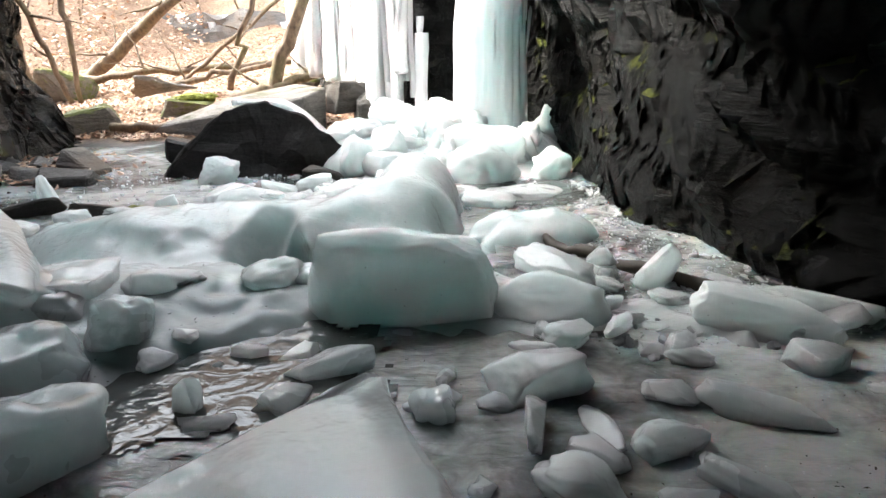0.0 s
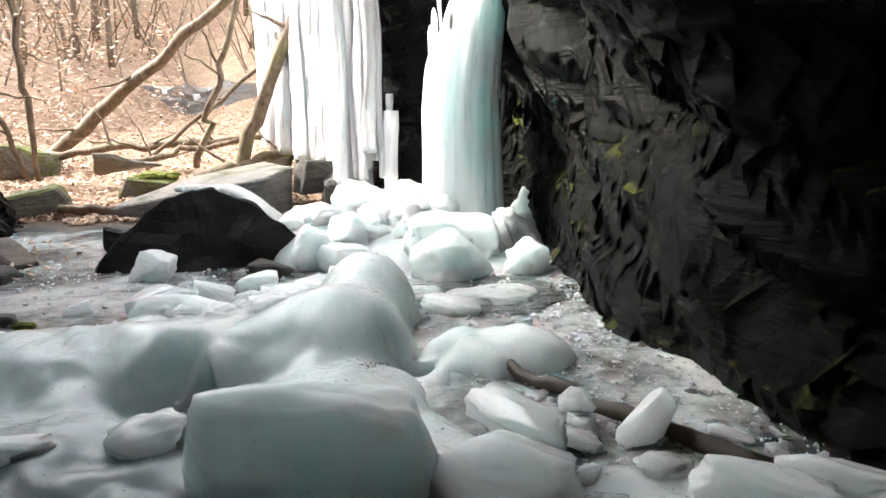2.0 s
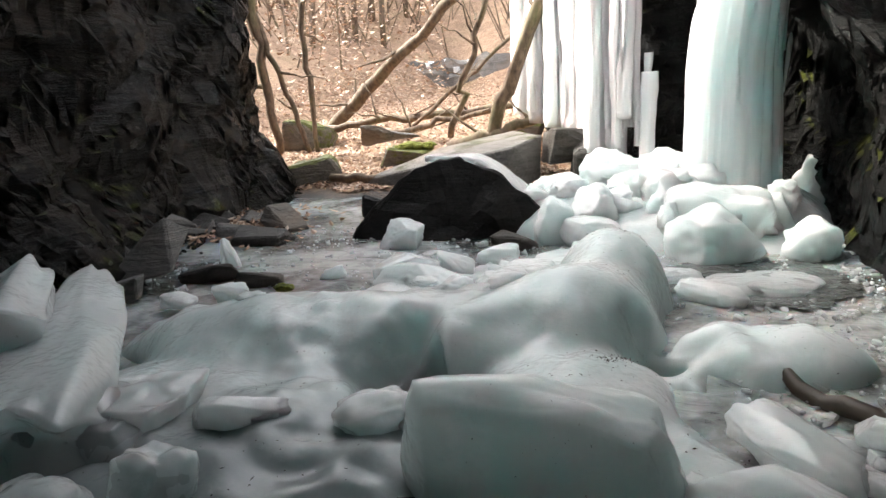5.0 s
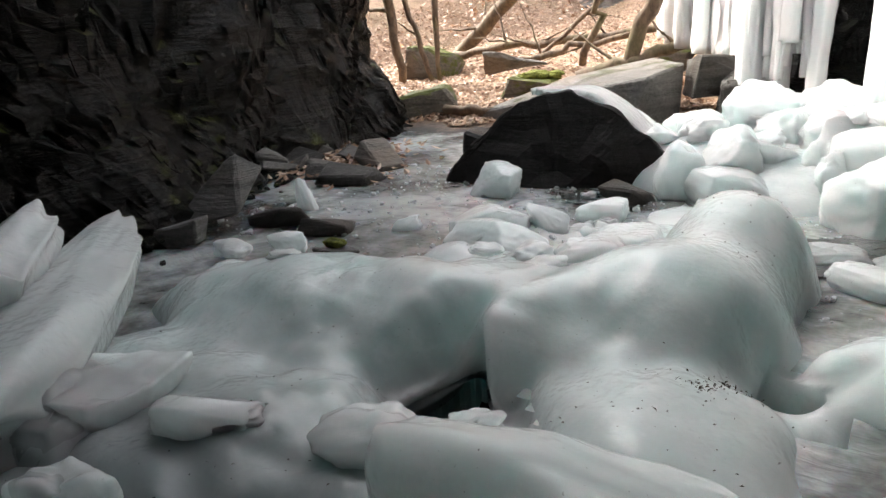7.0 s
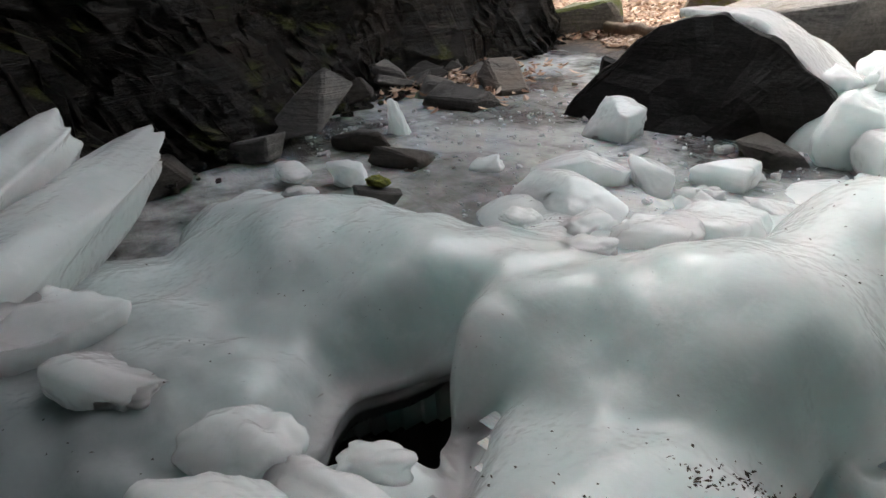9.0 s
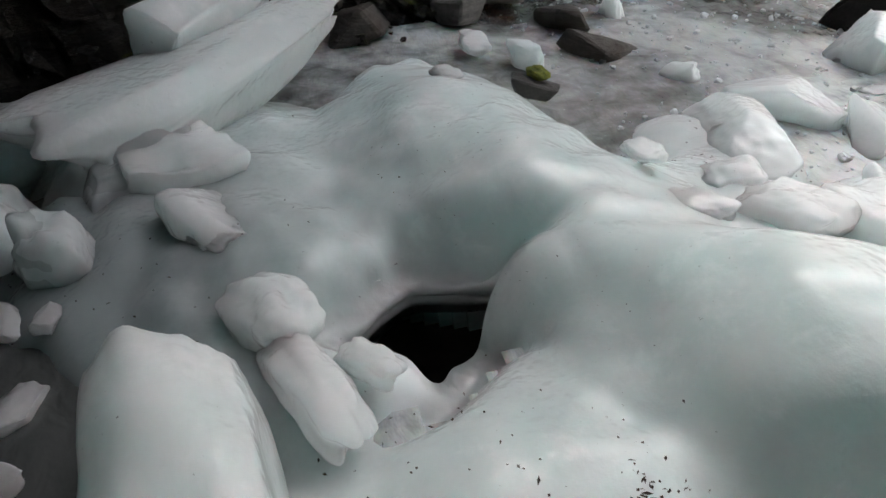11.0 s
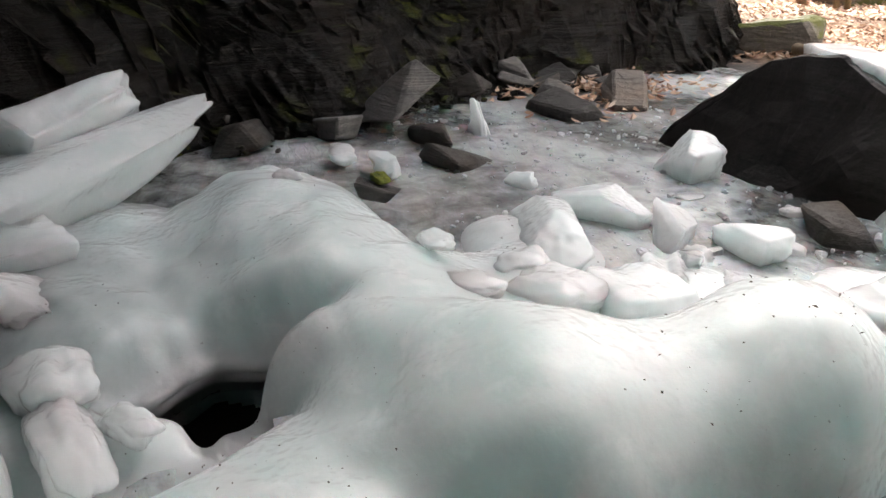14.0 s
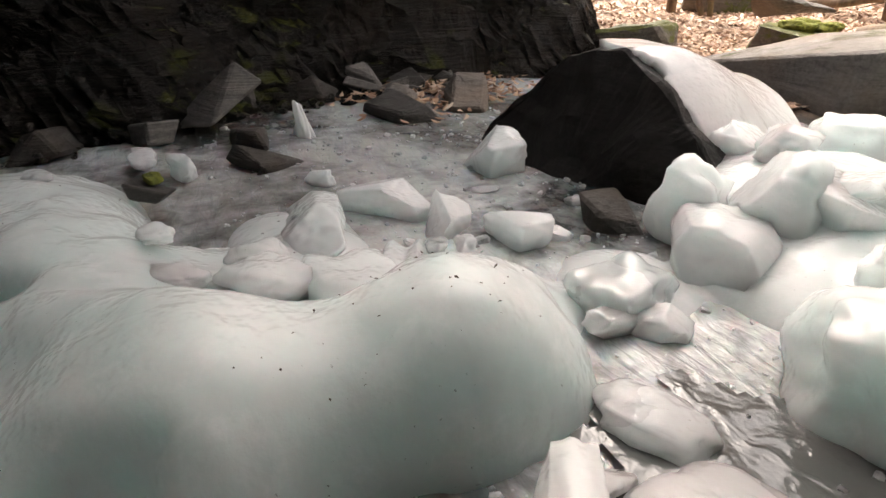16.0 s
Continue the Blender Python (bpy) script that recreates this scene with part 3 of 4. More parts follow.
tagged(big, "large wedge-shaped black boulder with icy upper edges", "boulder")
cap = new("ice_glaze", sheet("ice_glaze", list(np.arange(-1.95, -0.6, 0.03)), list(np.arange(6.5, 7.4, 0.03)),
                             lambda x, y: 0.645 - 0.62 * smoothstep(-1.6, -0.6, x) - 0.2 * smoothstep(6.75, 7.4, y) - 0.15 * smoothstep(-1.9, -2.3, x) + 0.02 * noise.noise(Vector((x, y, 0)) * 5), ICE,
                             lambda x, y: y > 6.54 + 0.05 * noise.noise(Vector((x * 6, 0, 0))) + 0.08 * abs(x + 1.7)))
g = cap.modifiers.new("thickness", "SOLIDIFY")
g.thickness, g.offset = 0.05, -1
tagged(cap, "thin white ice glaze running down behind the boulder", "ice")
slab = new("rock_slab", rock_mesh("rock_slab", [Vector(p) for p in (
    (-3.75, 8.75, -0.1), (-3.72, 8.75, 0.16), (-3.05, 9.6, 0.45), (-2.2, 10.2, 0.6), (-1.58, 9.25, 0.6), (-1.6, 9.2, -0.05), (-2.0, 8.6, -0.1), (-1.75, 8.65, 0.52), (-2.2, 10.1, 0.0))], SLAB, 7, 0.012, 0.02, 5))
tagged(slab, "long flat-topped grey rock slab behind the boulder", "boulder")
for nm, lb, at, size, rot, mat in (
    ("rock", "mossy slanted rock at the stream's edge among leaves", (-4.85, 9.0, 0.16), (1.1, 0.6, 0.34), (0, -14, 38), MOSSY),
    ("rock", "moss-covered green boulder on fallen leaves", (-6.6, 12.0, 0.35), (0.95, 0.8, 0.7), (0, 8, 20), MOSSY),
    ("rock", "angular grey rock leaning on the leafy bank", (-4.35, 10.6, 0.35), (0.95, 0.5, 0.55), (12, 14, 10), STONE),
    ("rock", "low mossy stone beside the grey rock", (-3.75, 10.2, 0.2), (0.75, 0.5, 0.34), (0, 10, 5), MOSSY),
    ("rock", "dark wet rock under the frozen fall", (-0.75, 9.0, 0.3), (0.75, 0.6, 0.5), (0, 0, 10), SLATE),
    ("rock", "dark rock with a snowy top by the slab", (-1.15, 9.5, 0.42), (0.8, 0.6, 0.4), (0, 4, 40), SLATE),
    ("rock", "small mossy rock near the fallen branches", (-2.6, 12.2, 0.42), (0.5, 0.45, 0.35), (0, 0, 0), MOSSY),
    ("rock", "dark icy stone beside the boulder's foot", (-2.55, 7.1, 0.05), (0.45, 0.4, 0.28), (0, 12, 20), BOULDER),
    ("rock", "dark flat stone at the frozen stream's edge", (-3.2, 5.85, 0.05), (0.42, 0.3, 0.12), (4, 5, 20), SLATE),
    ("rock", "grey pointed stone at the frozen stream's edge", (-3.35, 6.45, 0.06), (0.4, 0.26, 0.17), (0, 24, -20), STONE),
    ("rock", "brown stone at the frozen stream's edge", (-3.6, 6.0, 0.05), (0.3, 0.25, 0.16), (0, 10, 50), STONE),
    ("rock", "tilted grey ribbed slate slab leaning at the bank", (-3.3, 4.6, 0.13), (0.62, 0.36, 0.16), (20, -34, 30), STONE),
    ("rock", "small white-edged stone by the slate slab", (-3.3, 4.1, 0.07), (0.2, 0.16, 0.16), (0, 15, 10), STONE),
    ("rock", "dark flat slate lying on the ice", (-2.78, 4.75, 0.03), (0.36, 0.26, 0.14), (8, -14, -20), SLATE),
    ("rock", "dark flat slate lying on the ice", (-2.42, 4.82, 0.02), (0.34, 0.26, 0.11), (-9, 12, 25), SLATE),
    ("rock", "dark wedge of slate at the wall's foot", (1.62, 5.2, 0.03), (0.28, 0.2, 0.22), (0, 20, 15), SLATE),
    ("rock", "small dark stone with moss on the ice hump", (-1.78, 4.22, 0.12), (0.16, 0.11, 0.06), (0, 10, 60), SLATE),
    ("rock", "loose grey stone under the wall", (-4.1, 5.9, 0.1), (0.35, 0.28, 0.2), (10, 12, 30), STONE),
    ("rock", "loose grey stone under the wall", (-4.35, 6.6, 0.08), (0.3, 0.22, 0.16), (0, -10, 60), STONE),
    ("rock", "broad stepped rock at the wall's foot", (-4.1, 4.75, 0.14), (0.9, 0.6, 0.34), (0, 14, 60), SLATE),
    ("rock", "broad stepped rock at the wall's foot", (-3.9, 3.75, 0.14), (0.8, 0.55, 0.34), (10, 10, 40), SLATE),
    ("rock", "half-sunk flat stone before the boulder", (-1.05, 6.05, 0.02), (0.36, 0.26, 0.13), (0, 5, -10), SLATE),
):
    stone(nm, lb, at, size, rot, int(abs(at[0] * 37 + at[1] * 91)), mat, "rocks by the stream", min(size) * 0.1, 0.38, "rock", min(size) * 0.03)
for x, y, s in ((-3.75, 10.15, 0.4), (-3.55, 10.3, 0.3), (-1.82, 4.25, 0.11)):
    z = 0.42 if y > 8 else 0.17
    chunk("moss_clump", "soft green moss cushion on stone", "moss", (x, y, z), (s, s * 0.7, s * 0.4), (0, 0, 20), int(s * 90), MOSS, 0.1, 0, 0.2, "moss cushions")

# ---- loose blocks of ice ----
BLOCKS = "ice blocks"
LONG, ROUND, FLAT, SHARD = "long smooth white log-like piece of ice", "rounded milky ice lump", "flat broken slab of clear grey ice", "small pointed shard of ice"
for lb, x, y, z, size, rot, block, mat in (
    (ROUND, 0.6, 2.98, 0.05, (0.5, 0.42, 0.24), (0, 0, -12), 0.5, ICE),
    (LONG, 0.66, 3.32, 0.08, (0.46, 0.22, 0.17), (0, 6, -46), 0.4, ICE),
    (FLAT, 0.45, 2.3, 0.06, (0.36, 0.26, 0.16), (6, -10, 20), 0.8, ICE),
    (LONG, 0.8, 1.95, 0.03, (0.26, 0.15, 0.1), (0, 0, 25), 0.6, ICE),
    (ROUND, 0.52, 1.74, 0.03, (0.25, 0.16, 0.1), (0, 0, -18), 0.4, ICE),
    (SHARD, 0.43, 2.0, 0.05, (0.08, 0.26, 0.1), (10, 0, -4), 0.6, ICE_GREY),
    (LONG, 0.96, 1.76, 0.02, (0.3, 0.14, 0.1), (0, 0, -50), 0.6, ICE_GREY),
    (FLAT, 1.16, 2.15, 0.02, (0.42, 0.22, 0.08), (0, 4, -16), 0.7, ICE_GREY),
    (FLAT, 0.9, 2.24, 0.02, (0.2, 0.15, 0.06), (0, 0, -20), 0.7, ICE_GREY),
    (ROUND, 1.48, 2.47, 0.04, (0.24, 0.2, 0.18), (0, 0, 30), 0.6, ICE_GREY),
    (ROUND, 0.61, 2.62, 0.05, (0.22, 0.12, 0.1), (0, -10, 15), 0.4, ICE),
    (SHARD, 0.82, 2.7, 0.05, (0.15, 0.06, 0.08), (0, -20, 30), 0.6, ICE),
    (FLAT, -0.26, 2.42, 0.04, (0.34, 0.2, 0.12), (0, -8, 24), 0.7, ICE_GREY),
    (SHARD, -0.67, 2.12, 0.05, (0.1, 0.08, 0.2), (10, 10, 0), 0.5, ICE_GREY),
    (ROUND, -1.09, 2.55, 0.08, (0.22, 0.2, 0.34), (8, 14, 10), 0.3, ICE_GREY),
    (ROUND, 0.12, 2.12, 0.03, (0.14, 0.14, 0.12), (0, 0, 0), 0.3, ICE_GREY),
    (LONG, 1.42, 2.76, 0.08, (0.6, 0.24, 0.2), (0, 3, -26), 0.6, ICE),
    (LONG, 1.72, 2.92, 0.06, (0.5, 0.16, 0.14), (0, 0, -32), 0.5, ICE),
    ("upright pointed shard of white ice", 1.14, 3.3, 0.08, (0.2, 0.09, 0.3), (0, 28, 20), 0.6, ICE),
    (LONG, 0.9, 3.5, 0.08, (0.11, 0.3, 0.11), (-20, 0, 28), 0.5, ICE),
    (ROUND, -1.55, 2.72, 0.08, (0.5, 0.42, 0.34), (0, 0, 20), 0.4, ICE_GREY),
    (ROUND, -1.3, 2.25, 0.06, (0.42, 0.4, 0.34), (0, 0, 60), 0.4, ICE_GREY),
    (ROUND, -1.0, 1.85, 0.05, (0.36, 0.4, 0.3), (0, 0, 10), 0.4, ICE_GREY),
    (FLAT, -1.12, 2.98, 0.1, (0.36, 0.3, 0.26), (0, 12, 30), 0.6, ICE),
    ("white lump of ice by the rock wall", 2.2, 3.88, 0.0, (0.18, 0.14, 0.13), (0, 0, 20), 0.3, ICE),
    ("nearly cubic block of white ice before the boulder", -1.9, 5.95, 0.08, (0.36, 0.28, 0.26), (4, 10, 8), 0.95, ICE),
    ("small disc-shaped piece of white ice", -2.3, 4.38, 0.06, (0.22, 0.12, 0.14), (20, 0, 10), 0.4, ICE),
    (ROUND, -2.55, 4.2, 0.06, (0.22, 0.14, 0.1), (0, 0, 0), 0.4, ICE),
    (FLAT, -1.55, 5.25, 0.05, (0.5, 0.36, 0.24), (8, -12, 40), 0.85, ICE),
    (FLAT, -1.2, 5.38, 0.04, (0.36, 0.22, 0.16), (0, 10, -30), 0.8, ICE),
    (ROUND, -1.0, 5.62, 0.05, (0.34, 0.24, 0.16), (0, 0, 10), 0.5, ICE),
    (FLAT, -1.25, 4.8, 0.06, (0.62, 0.32, 0.24), (0, -4, -10), 0.5, ICE),
    ("upright lump of white ice by the boulder", -0.74, 6.25, 0.14, (0.28, 0.26, 0.4), (0, 12, 20), 0.4, ICE),
    (ROUND, -0.4, 6.15, 0.08, (0.52, 0.4, 0.3), (0, 6, -30), 0.5, ICE),
    (FLAT, -0.35, 6.6, 0.22, (0.5, 0.34, 0.22), (0, 8, 10), 0.8, ICE),
    (ROUND, 0.42, 6.0, 0.1, (0.62, 0.6, 0.46), (0, 0, 30), 0.4, ICE),
    (ROUND, 0.45, 6.5, 0.18, (0.8, 0.55, 0.46), (0, 6, -16), 0.35, ICE),
    (ROUND, 0.98, 6.1, 0.08, (0.42, 0.36, 0.3), (0, 0, 60), 0.4, ICE),
    (ROUND, 0.8, 6.75, 0.16, (0.3, 0.3, 0.3), (0, 0, 0), 0.4, ICE),
    (ROUND, 0.05, 6.9, 0.3, (0.5, 0.45, 0.34), (0, 0, 20), 0.3, ICE),
    (ROUND, -0.5, 7.6, 0.32, (0.7, 0.5, 0.42), (0, 0, 10), 0.3, ICE),
    (ROUND, -0.62, 7.95, 0.38, (0.42, 0.4, 0.34), (0, 0, 40), 0.3, ICE),
    (ROUND, -0.05, 7.6, 0.38, (0.45, 0.4, 0.38), (0, 0, 70), 0.3, ICE),
    (ROUND, 0.25, 7.1, 0.34, (0.55, 0.4, 0.3), (0, 0, 15), 0.3, ICE),
    (ROUND, -0.95, 7.5, 0.2, (0.5, 0.4, 0.36), (0, 0, 25), 0.3, ICE),
    (LONG, 0.42, 5.0, 0.04, (0.5, 0.2, 0.14), (0, 0, -30), 0.6, ICE),
    ("flat rounded grey ice floe with a dirty rim", 0.68, 5.3, 0.02, (0.6, 0.42, 0.1), (0, 2, 10), 0.3, ICE_GREY),
    (ROUND, 0.2, 5.35, 0.02, (0.32, 0.22, 0.1), (0, 0, 20), 0.3, ICE_GREY),
    (ROUND, -0.4, 5.7, 0.03, (0.3, 0.4, 0.2), (0, 0, 20), 0.4, ICE_GREY),
    (LONG, -0.4, 3.2, 0.1, (0.38, 0.15, 0.12), (0, 6, 22), 0.3, ICE),
    (ROUND, -0.45, 3.33, 0.1, (0.18, 0.1, 0.08), (0, 0, 40), 0.3, ICE),
    (FLAT, -0.66, 3.12, 0.1, (0.3, 0.2, 0.18), (10, -12, 30), 0.35, ICE),
    (ROUND, -1.0, 2.98, 0.15, (0.18, 0.12, 0.05), (0, 0, 40), 0.2, ICE),
    ("thin flat disc of white ice frozen into the hump", -1.72, 3.84, 0.255, (0.14, 0.1, 0.04), (0, 0, 30), 0.2, ICE),
    ("thin flat disc of white ice frozen into the hump", -0.7, 4.3, 0.2, (0.2, 0.14, 0.06), (0, 4, 60), 0.2, ICE),
    ("thin flat disc of white ice frozen into the hump", -0.95, 4.25, 0.25, (0.14, 0.12, 0.05), (0, 0, 10), 0.2, ICE),
    (ROUND, -0.62, 4.55, 0.18, (0.3, 0.22, 0.14), (0, 0, 30), 0.3, ICE),
    (ROUND, -0.9, 4.55, 0.12, (0.22, 0.2, 0.14), (0, 0, 80), 0.3, ICE),
    (ROUND, -0.58, 4.8, 0.12, (0.34, 0.3, 0.24), (0, 0, 0), 0.3, ICE),
):
    chunk("ice_block", lb, "ice block", (x, y, z), size, rot, int(abs(x * 131 + y * 57)) + 1, mat, block * 0.8, 1 if block > 0.9 else (4 if block > 0.45 else (1 if block > 0.35 else 0)), 0.1 if block > 0.45 else 0.16, BLOCKS, 24 if max(size) > 0.45 else 16)

chunk("ice_block", "big rounded block of milky ice frozen into the stream", "ice block", (-0.04, 2.97, 0.06), (0.84, 0.34, 0.66), (0, 4, 6), 52, ICE, 0.5, 0, 0.08, BLOCKS, 24)
slope = new("ice_block", rock_mesh("ice_block", [Vector(p) for p in (
    (-0.8, 1.1, 0.2), (-0.56, 1.44, 0.2), (-0.31, 1.75, 0.19), (-0.09, 2.03, 0.18), (-0.02, 2.05, 0.2), (0.08, 1.76, 0.22), (0.17, 1.44, 0.23), (0.22, 1.1, 0.22),
    (-0.86, 1.1, -0.06), (-0.4, 1.78, -0.06), (-0.1, 2.1, -0.06), (0.02, 2.1, -0.06), (0.13, 1.76, -0.06), (0.22, 1.4, -0.06), (0.26, 1.05, -0.06))], ICE, 6, 0.03, 0.03, 5))
slope.data.polygons.foreach_set("use_smooth", [True] * len(slope.data.polygons))
tagged(slope, "very large flat tilted slab of smooth grey ice", "ice block", BLOCKS)
chunk("ice_block", "tall thin standing spike of white ice", "ice block", (-2.93, 5.12, 0.1), (0.2, 0.13, 0.36), (6, -8, 20), 61, ICE, 0.3, 2, 0.3, BLOCKS, 12, 0.75)
# broken bits and flat floes frozen into the stream
rng = random.Random(31)
for i in range(64):
    x, y = (rng.uniform(0.25, 1.9), rng.uniform(1.5, 3.5)) if i < 34 else ((rng.uniform(-1.3, 0.3), rng.uniform(1.3, 2.6)) if i < 50 else (rng.uniform(-2.6, 0.6), rng.uniform(4.9, 6.1)))
    sz = rng.uniform(0.06, 0.2)
    if y > 2.2 and ice_height(x, y) > 0.12:
        continue
    flat = rng.uniform(0.25, 0.7)
    chunk("ice_block", "small broken bit of ice frozen into the stream", "ice block", (x, y, max(0.0, ice_height(x, y) if y > 2.2 else 0.0) + sz * flat * 0.22),
          (sz * rng.uniform(0.9, 1.8), sz * rng.uniform(0.5, 1), sz * flat), (rng.uniform(-12, 12), rng.uniform(-12, 12), rng.uniform(0, 360)), 300 + i,
          ICE if rng.random() < 0.5 else ICE_GREY, rng.uniform(0.2, 0.8), 3, 0.14, BLOCKS)
# loose slate along the bank
for i in range(40):
    t = rng.random()
    x, y = -3.1 - 1.4 * t + rng.gauss(0, 0.2), 3.3 + 3.4 * t + rng.gauss(0, 0.2)
    sz = rng.uniform(0.1, 0.3)
    stone("rock", "small broken slate lying at the wall's foot", (x, y, 0.03 + sz * 0.1), (sz * 1.4, sz, sz * rng.uniform(0.25, 0.7)),
          (rng.uniform(-25, 25), rng.uniform(-25, 25), rng.uniform(0, 360)), 400 + i, SLATE if rng.random() < 0.75 else STONE, "rocks by the stream", sz * 0.04, 0.35)

# rounded lumps frozen together over the heap
rng = random.Random(23)
for i in range(31):
    x, y = (rng.gauss(-0.15, 0.5), rng.uniform(6.3, 8.2)) if i < 26 else (rng.uniform(-1.35, -0.6), rng.uniform(4.3, 5.6))
    sz = rng.uniform(0.18, 0.42) if i < 26 else rng.uniform(0.12, 0.26)
    if x > 1.1 or x < -1.4:
        continue
    z = max(0.0, ice_height(x, y)) + sz * (0.12 if i < 26 else -0.14)
    chunk("ice_block", "rounded white lump frozen onto the ice heap", "ice block", (x, y, z), (sz, sz * rng.uniform(0.7, 1), sz * rng.uniform(0.6, 1.1 if i < 26 else 0.7)),
          (rng.uniform(-20, 20), rng.uniform(-20, 20), rng.uniform(0, 360)), 200 + i, ICE, rng.uniform(0.1, 0.5), 2, 0.2, BLOCKS, 16)

# the big fallen tusk of ice, lying across a square block
tusk = thing("fallen_icicle", (-1.7, 2.9, 0.0), "huge broken icicle lying tilted on the ice, speckled with dirt", "ice block")
shaft = part("shaft", chunk_mesh("shaft", (1.6, 0.62, 0.46), 41, ICE, 0.7, 3, 0.16, 24, 0.0, 0.65), tusk)
shaft.matrix_local = pose(-0.2, 0.06, 0.27, 30, -12, 129)
end = part("broken_end", chunk_mesh("broken_end", (0.8, 0.4, 0.36), 43, ICE, 0.85, 4, 0.14, 24, 0.0, 0.2), tusk)
end.matrix_local = pose(-0.5, 0.02, 0.42, 24, -14, 132)
chunk("ice_block", "square block of smooth ice under the fallen icicle", "ice block", (-1.45, 2.86, 0.1), (0.42, 0.4, 0.3), (0, 4, 24), 77, ICE, 0.8, 1, 0.1, BLOCKS, 24)
chunk("ice_block", "low dark glassy ice dome by the fallen icicle", "ice block", (-1.85, 2.1, 0.04), (0.7, 0.5, 0.4), (0, 0, 30), 78, ICE_GREY, 0.3, 0, 0.15, BLOCKS, 24)


# ---- frozen falls ----
def column_mesh(name, mat, x, y, z0, z1, r0, r1, seed, sides=26, rows=40, flute=0.22, cap=0.0):
    """A fluted hanging column of ice between two heights, thick at one end and thin at the other."""
    verts, faces = [], []
    for j in range(rows + 1):
        t = j / rows
        z = z0 + (z1 - z0) * t
        r = (r0 + (r1 - r0) * t) * max(0.04, 1 - ((t - 0.78) / 0.22) ** 2 * cap if t > 0.78 else 1.0)
        r *= 1 + 0.1 * noise.noise(Vector((seed * 3.1, z * 2.2, 3)))
        r *= 1 + 0.14 * noise.noise(Vector((seed * 1.7, z * 6, 5)))
        cx = x + 0.05 * noise.noise(Vector((seed, z * 0.9, 0)))
        cy = y + 0.05 * noise.noise(Vector((seed, z * 0.9, 7)))
        for k in range(sides):
            a = 2 * math.pi * k / sides
            fl = 1 + flute * noise.noise(Vector((math.cos(a) * 2.6, math.sin(a) * 2.6, z * 0.35 + seed))) + flute * 0.6 * noise.noise(Vector((math.cos(a) * 6, math.sin(a) * 6, z * 0.6 + seed))) + flute * 0.25 * noise.noise(Vector((math.cos(a) * 13, math.sin(a) * 13, z * 0.4 + seed))) + 0.05 * noise.noise(Vector((a * 2, z * 6, seed)))
            verts.append((cx + math.cos(a) * r * fl, cy + math.sin(a) * r * fl, z))
    for j in range(rows):
        for k in range(sides):
            k2 = (k + 1) % sides
            faces.append((j * sides + k, j * sides + k2, (j + 1) * sides + k2, (j + 1) * sides + k))
    faces.append(tuple(range(sides))[::-1])
    faces.append(tuple(rows * sides + k for k in range(sides)))
    return mesh_of(name, verts, faces, mat, True)


rng = random.Random(4)
pillar = thing("ice_pillar", (0, 0, 0), "thick blue-green pillar of fluted ice below the overhang", "icefall")
def pillar_mesh(name):
    """The pillar's own body: a bundle of frozen runs, widest below and drawn in to a ragged neck."""
    verts, faces, sides, rows = [], [], 120, 110
    for j in range(rows + 1):
        z = 0.05 + 5.15 * (j / rows)
        for k in range(sides):
            a = 2 * math.pi * k / sides
            c, s = math.cos(a), math.sin(a)
            shoulder = 2.0 + 0.5 * noise.noise(Vector((c * 1.9, s * 1.9, 2.0))) + 0.2 * noise.noise(Vector((c * 6, s * 6, 5.0))) + 0.3 * c
            r = 0.39 - 0.03 * z
            r -= (r - 0.16) * smoothstep(shoulder - 0.12, shoulder + 0.5, z)
            r += 0.035 * noise.noise(Vector((c * 4, s * 4, z * 0.25))) + 0.026 * noise.noise(Vector((c * 10, s * 10, z * 0.3))) + 0.014 * noise.noise(Vector((c * 22, s * 22, z * 0.35))) + 0.008 * noise.noise(Vector((a * 3, z * 5, 1)))
            verts.append((0.5 + 0.12 * smoothstep(1.2, 2.6, z) + c * r, 7.4 + s * r, z))
    for j in range(rows):
        for k in range(sides):
            k2 = (k + 1) % sides
            faces.append((j * sides + k, j * sides + k2, (j + 1) * sides + k2, (j + 1) * sides + k))
    faces.append(tuple(range(sides))[::-1])
    faces.append(tuple(rows * sides + k for k in range(sides)))
    return mesh_of(name, verts, faces, ICE_BLUE, True)


part("column", pillar_mesh("column"), pillar)
for i in range(22):
    a = 2 * math.pi * i / 22 + rng.uniform(-0.1, 0.1)
    low = rng.uniform(0.9, 2.0)
    part("icicle", column_mesh("icicle", ICE_BLUE, 0.54 + 0.33 * math.cos(a), 7.4 + 0.33 * math.sin(a), low, low + rng.uniform(0.3, 0.7), 0.006, rng.uniform(0.02, 0.04), i * 2.1, 10, 20, 0.3, 0.8), pillar)


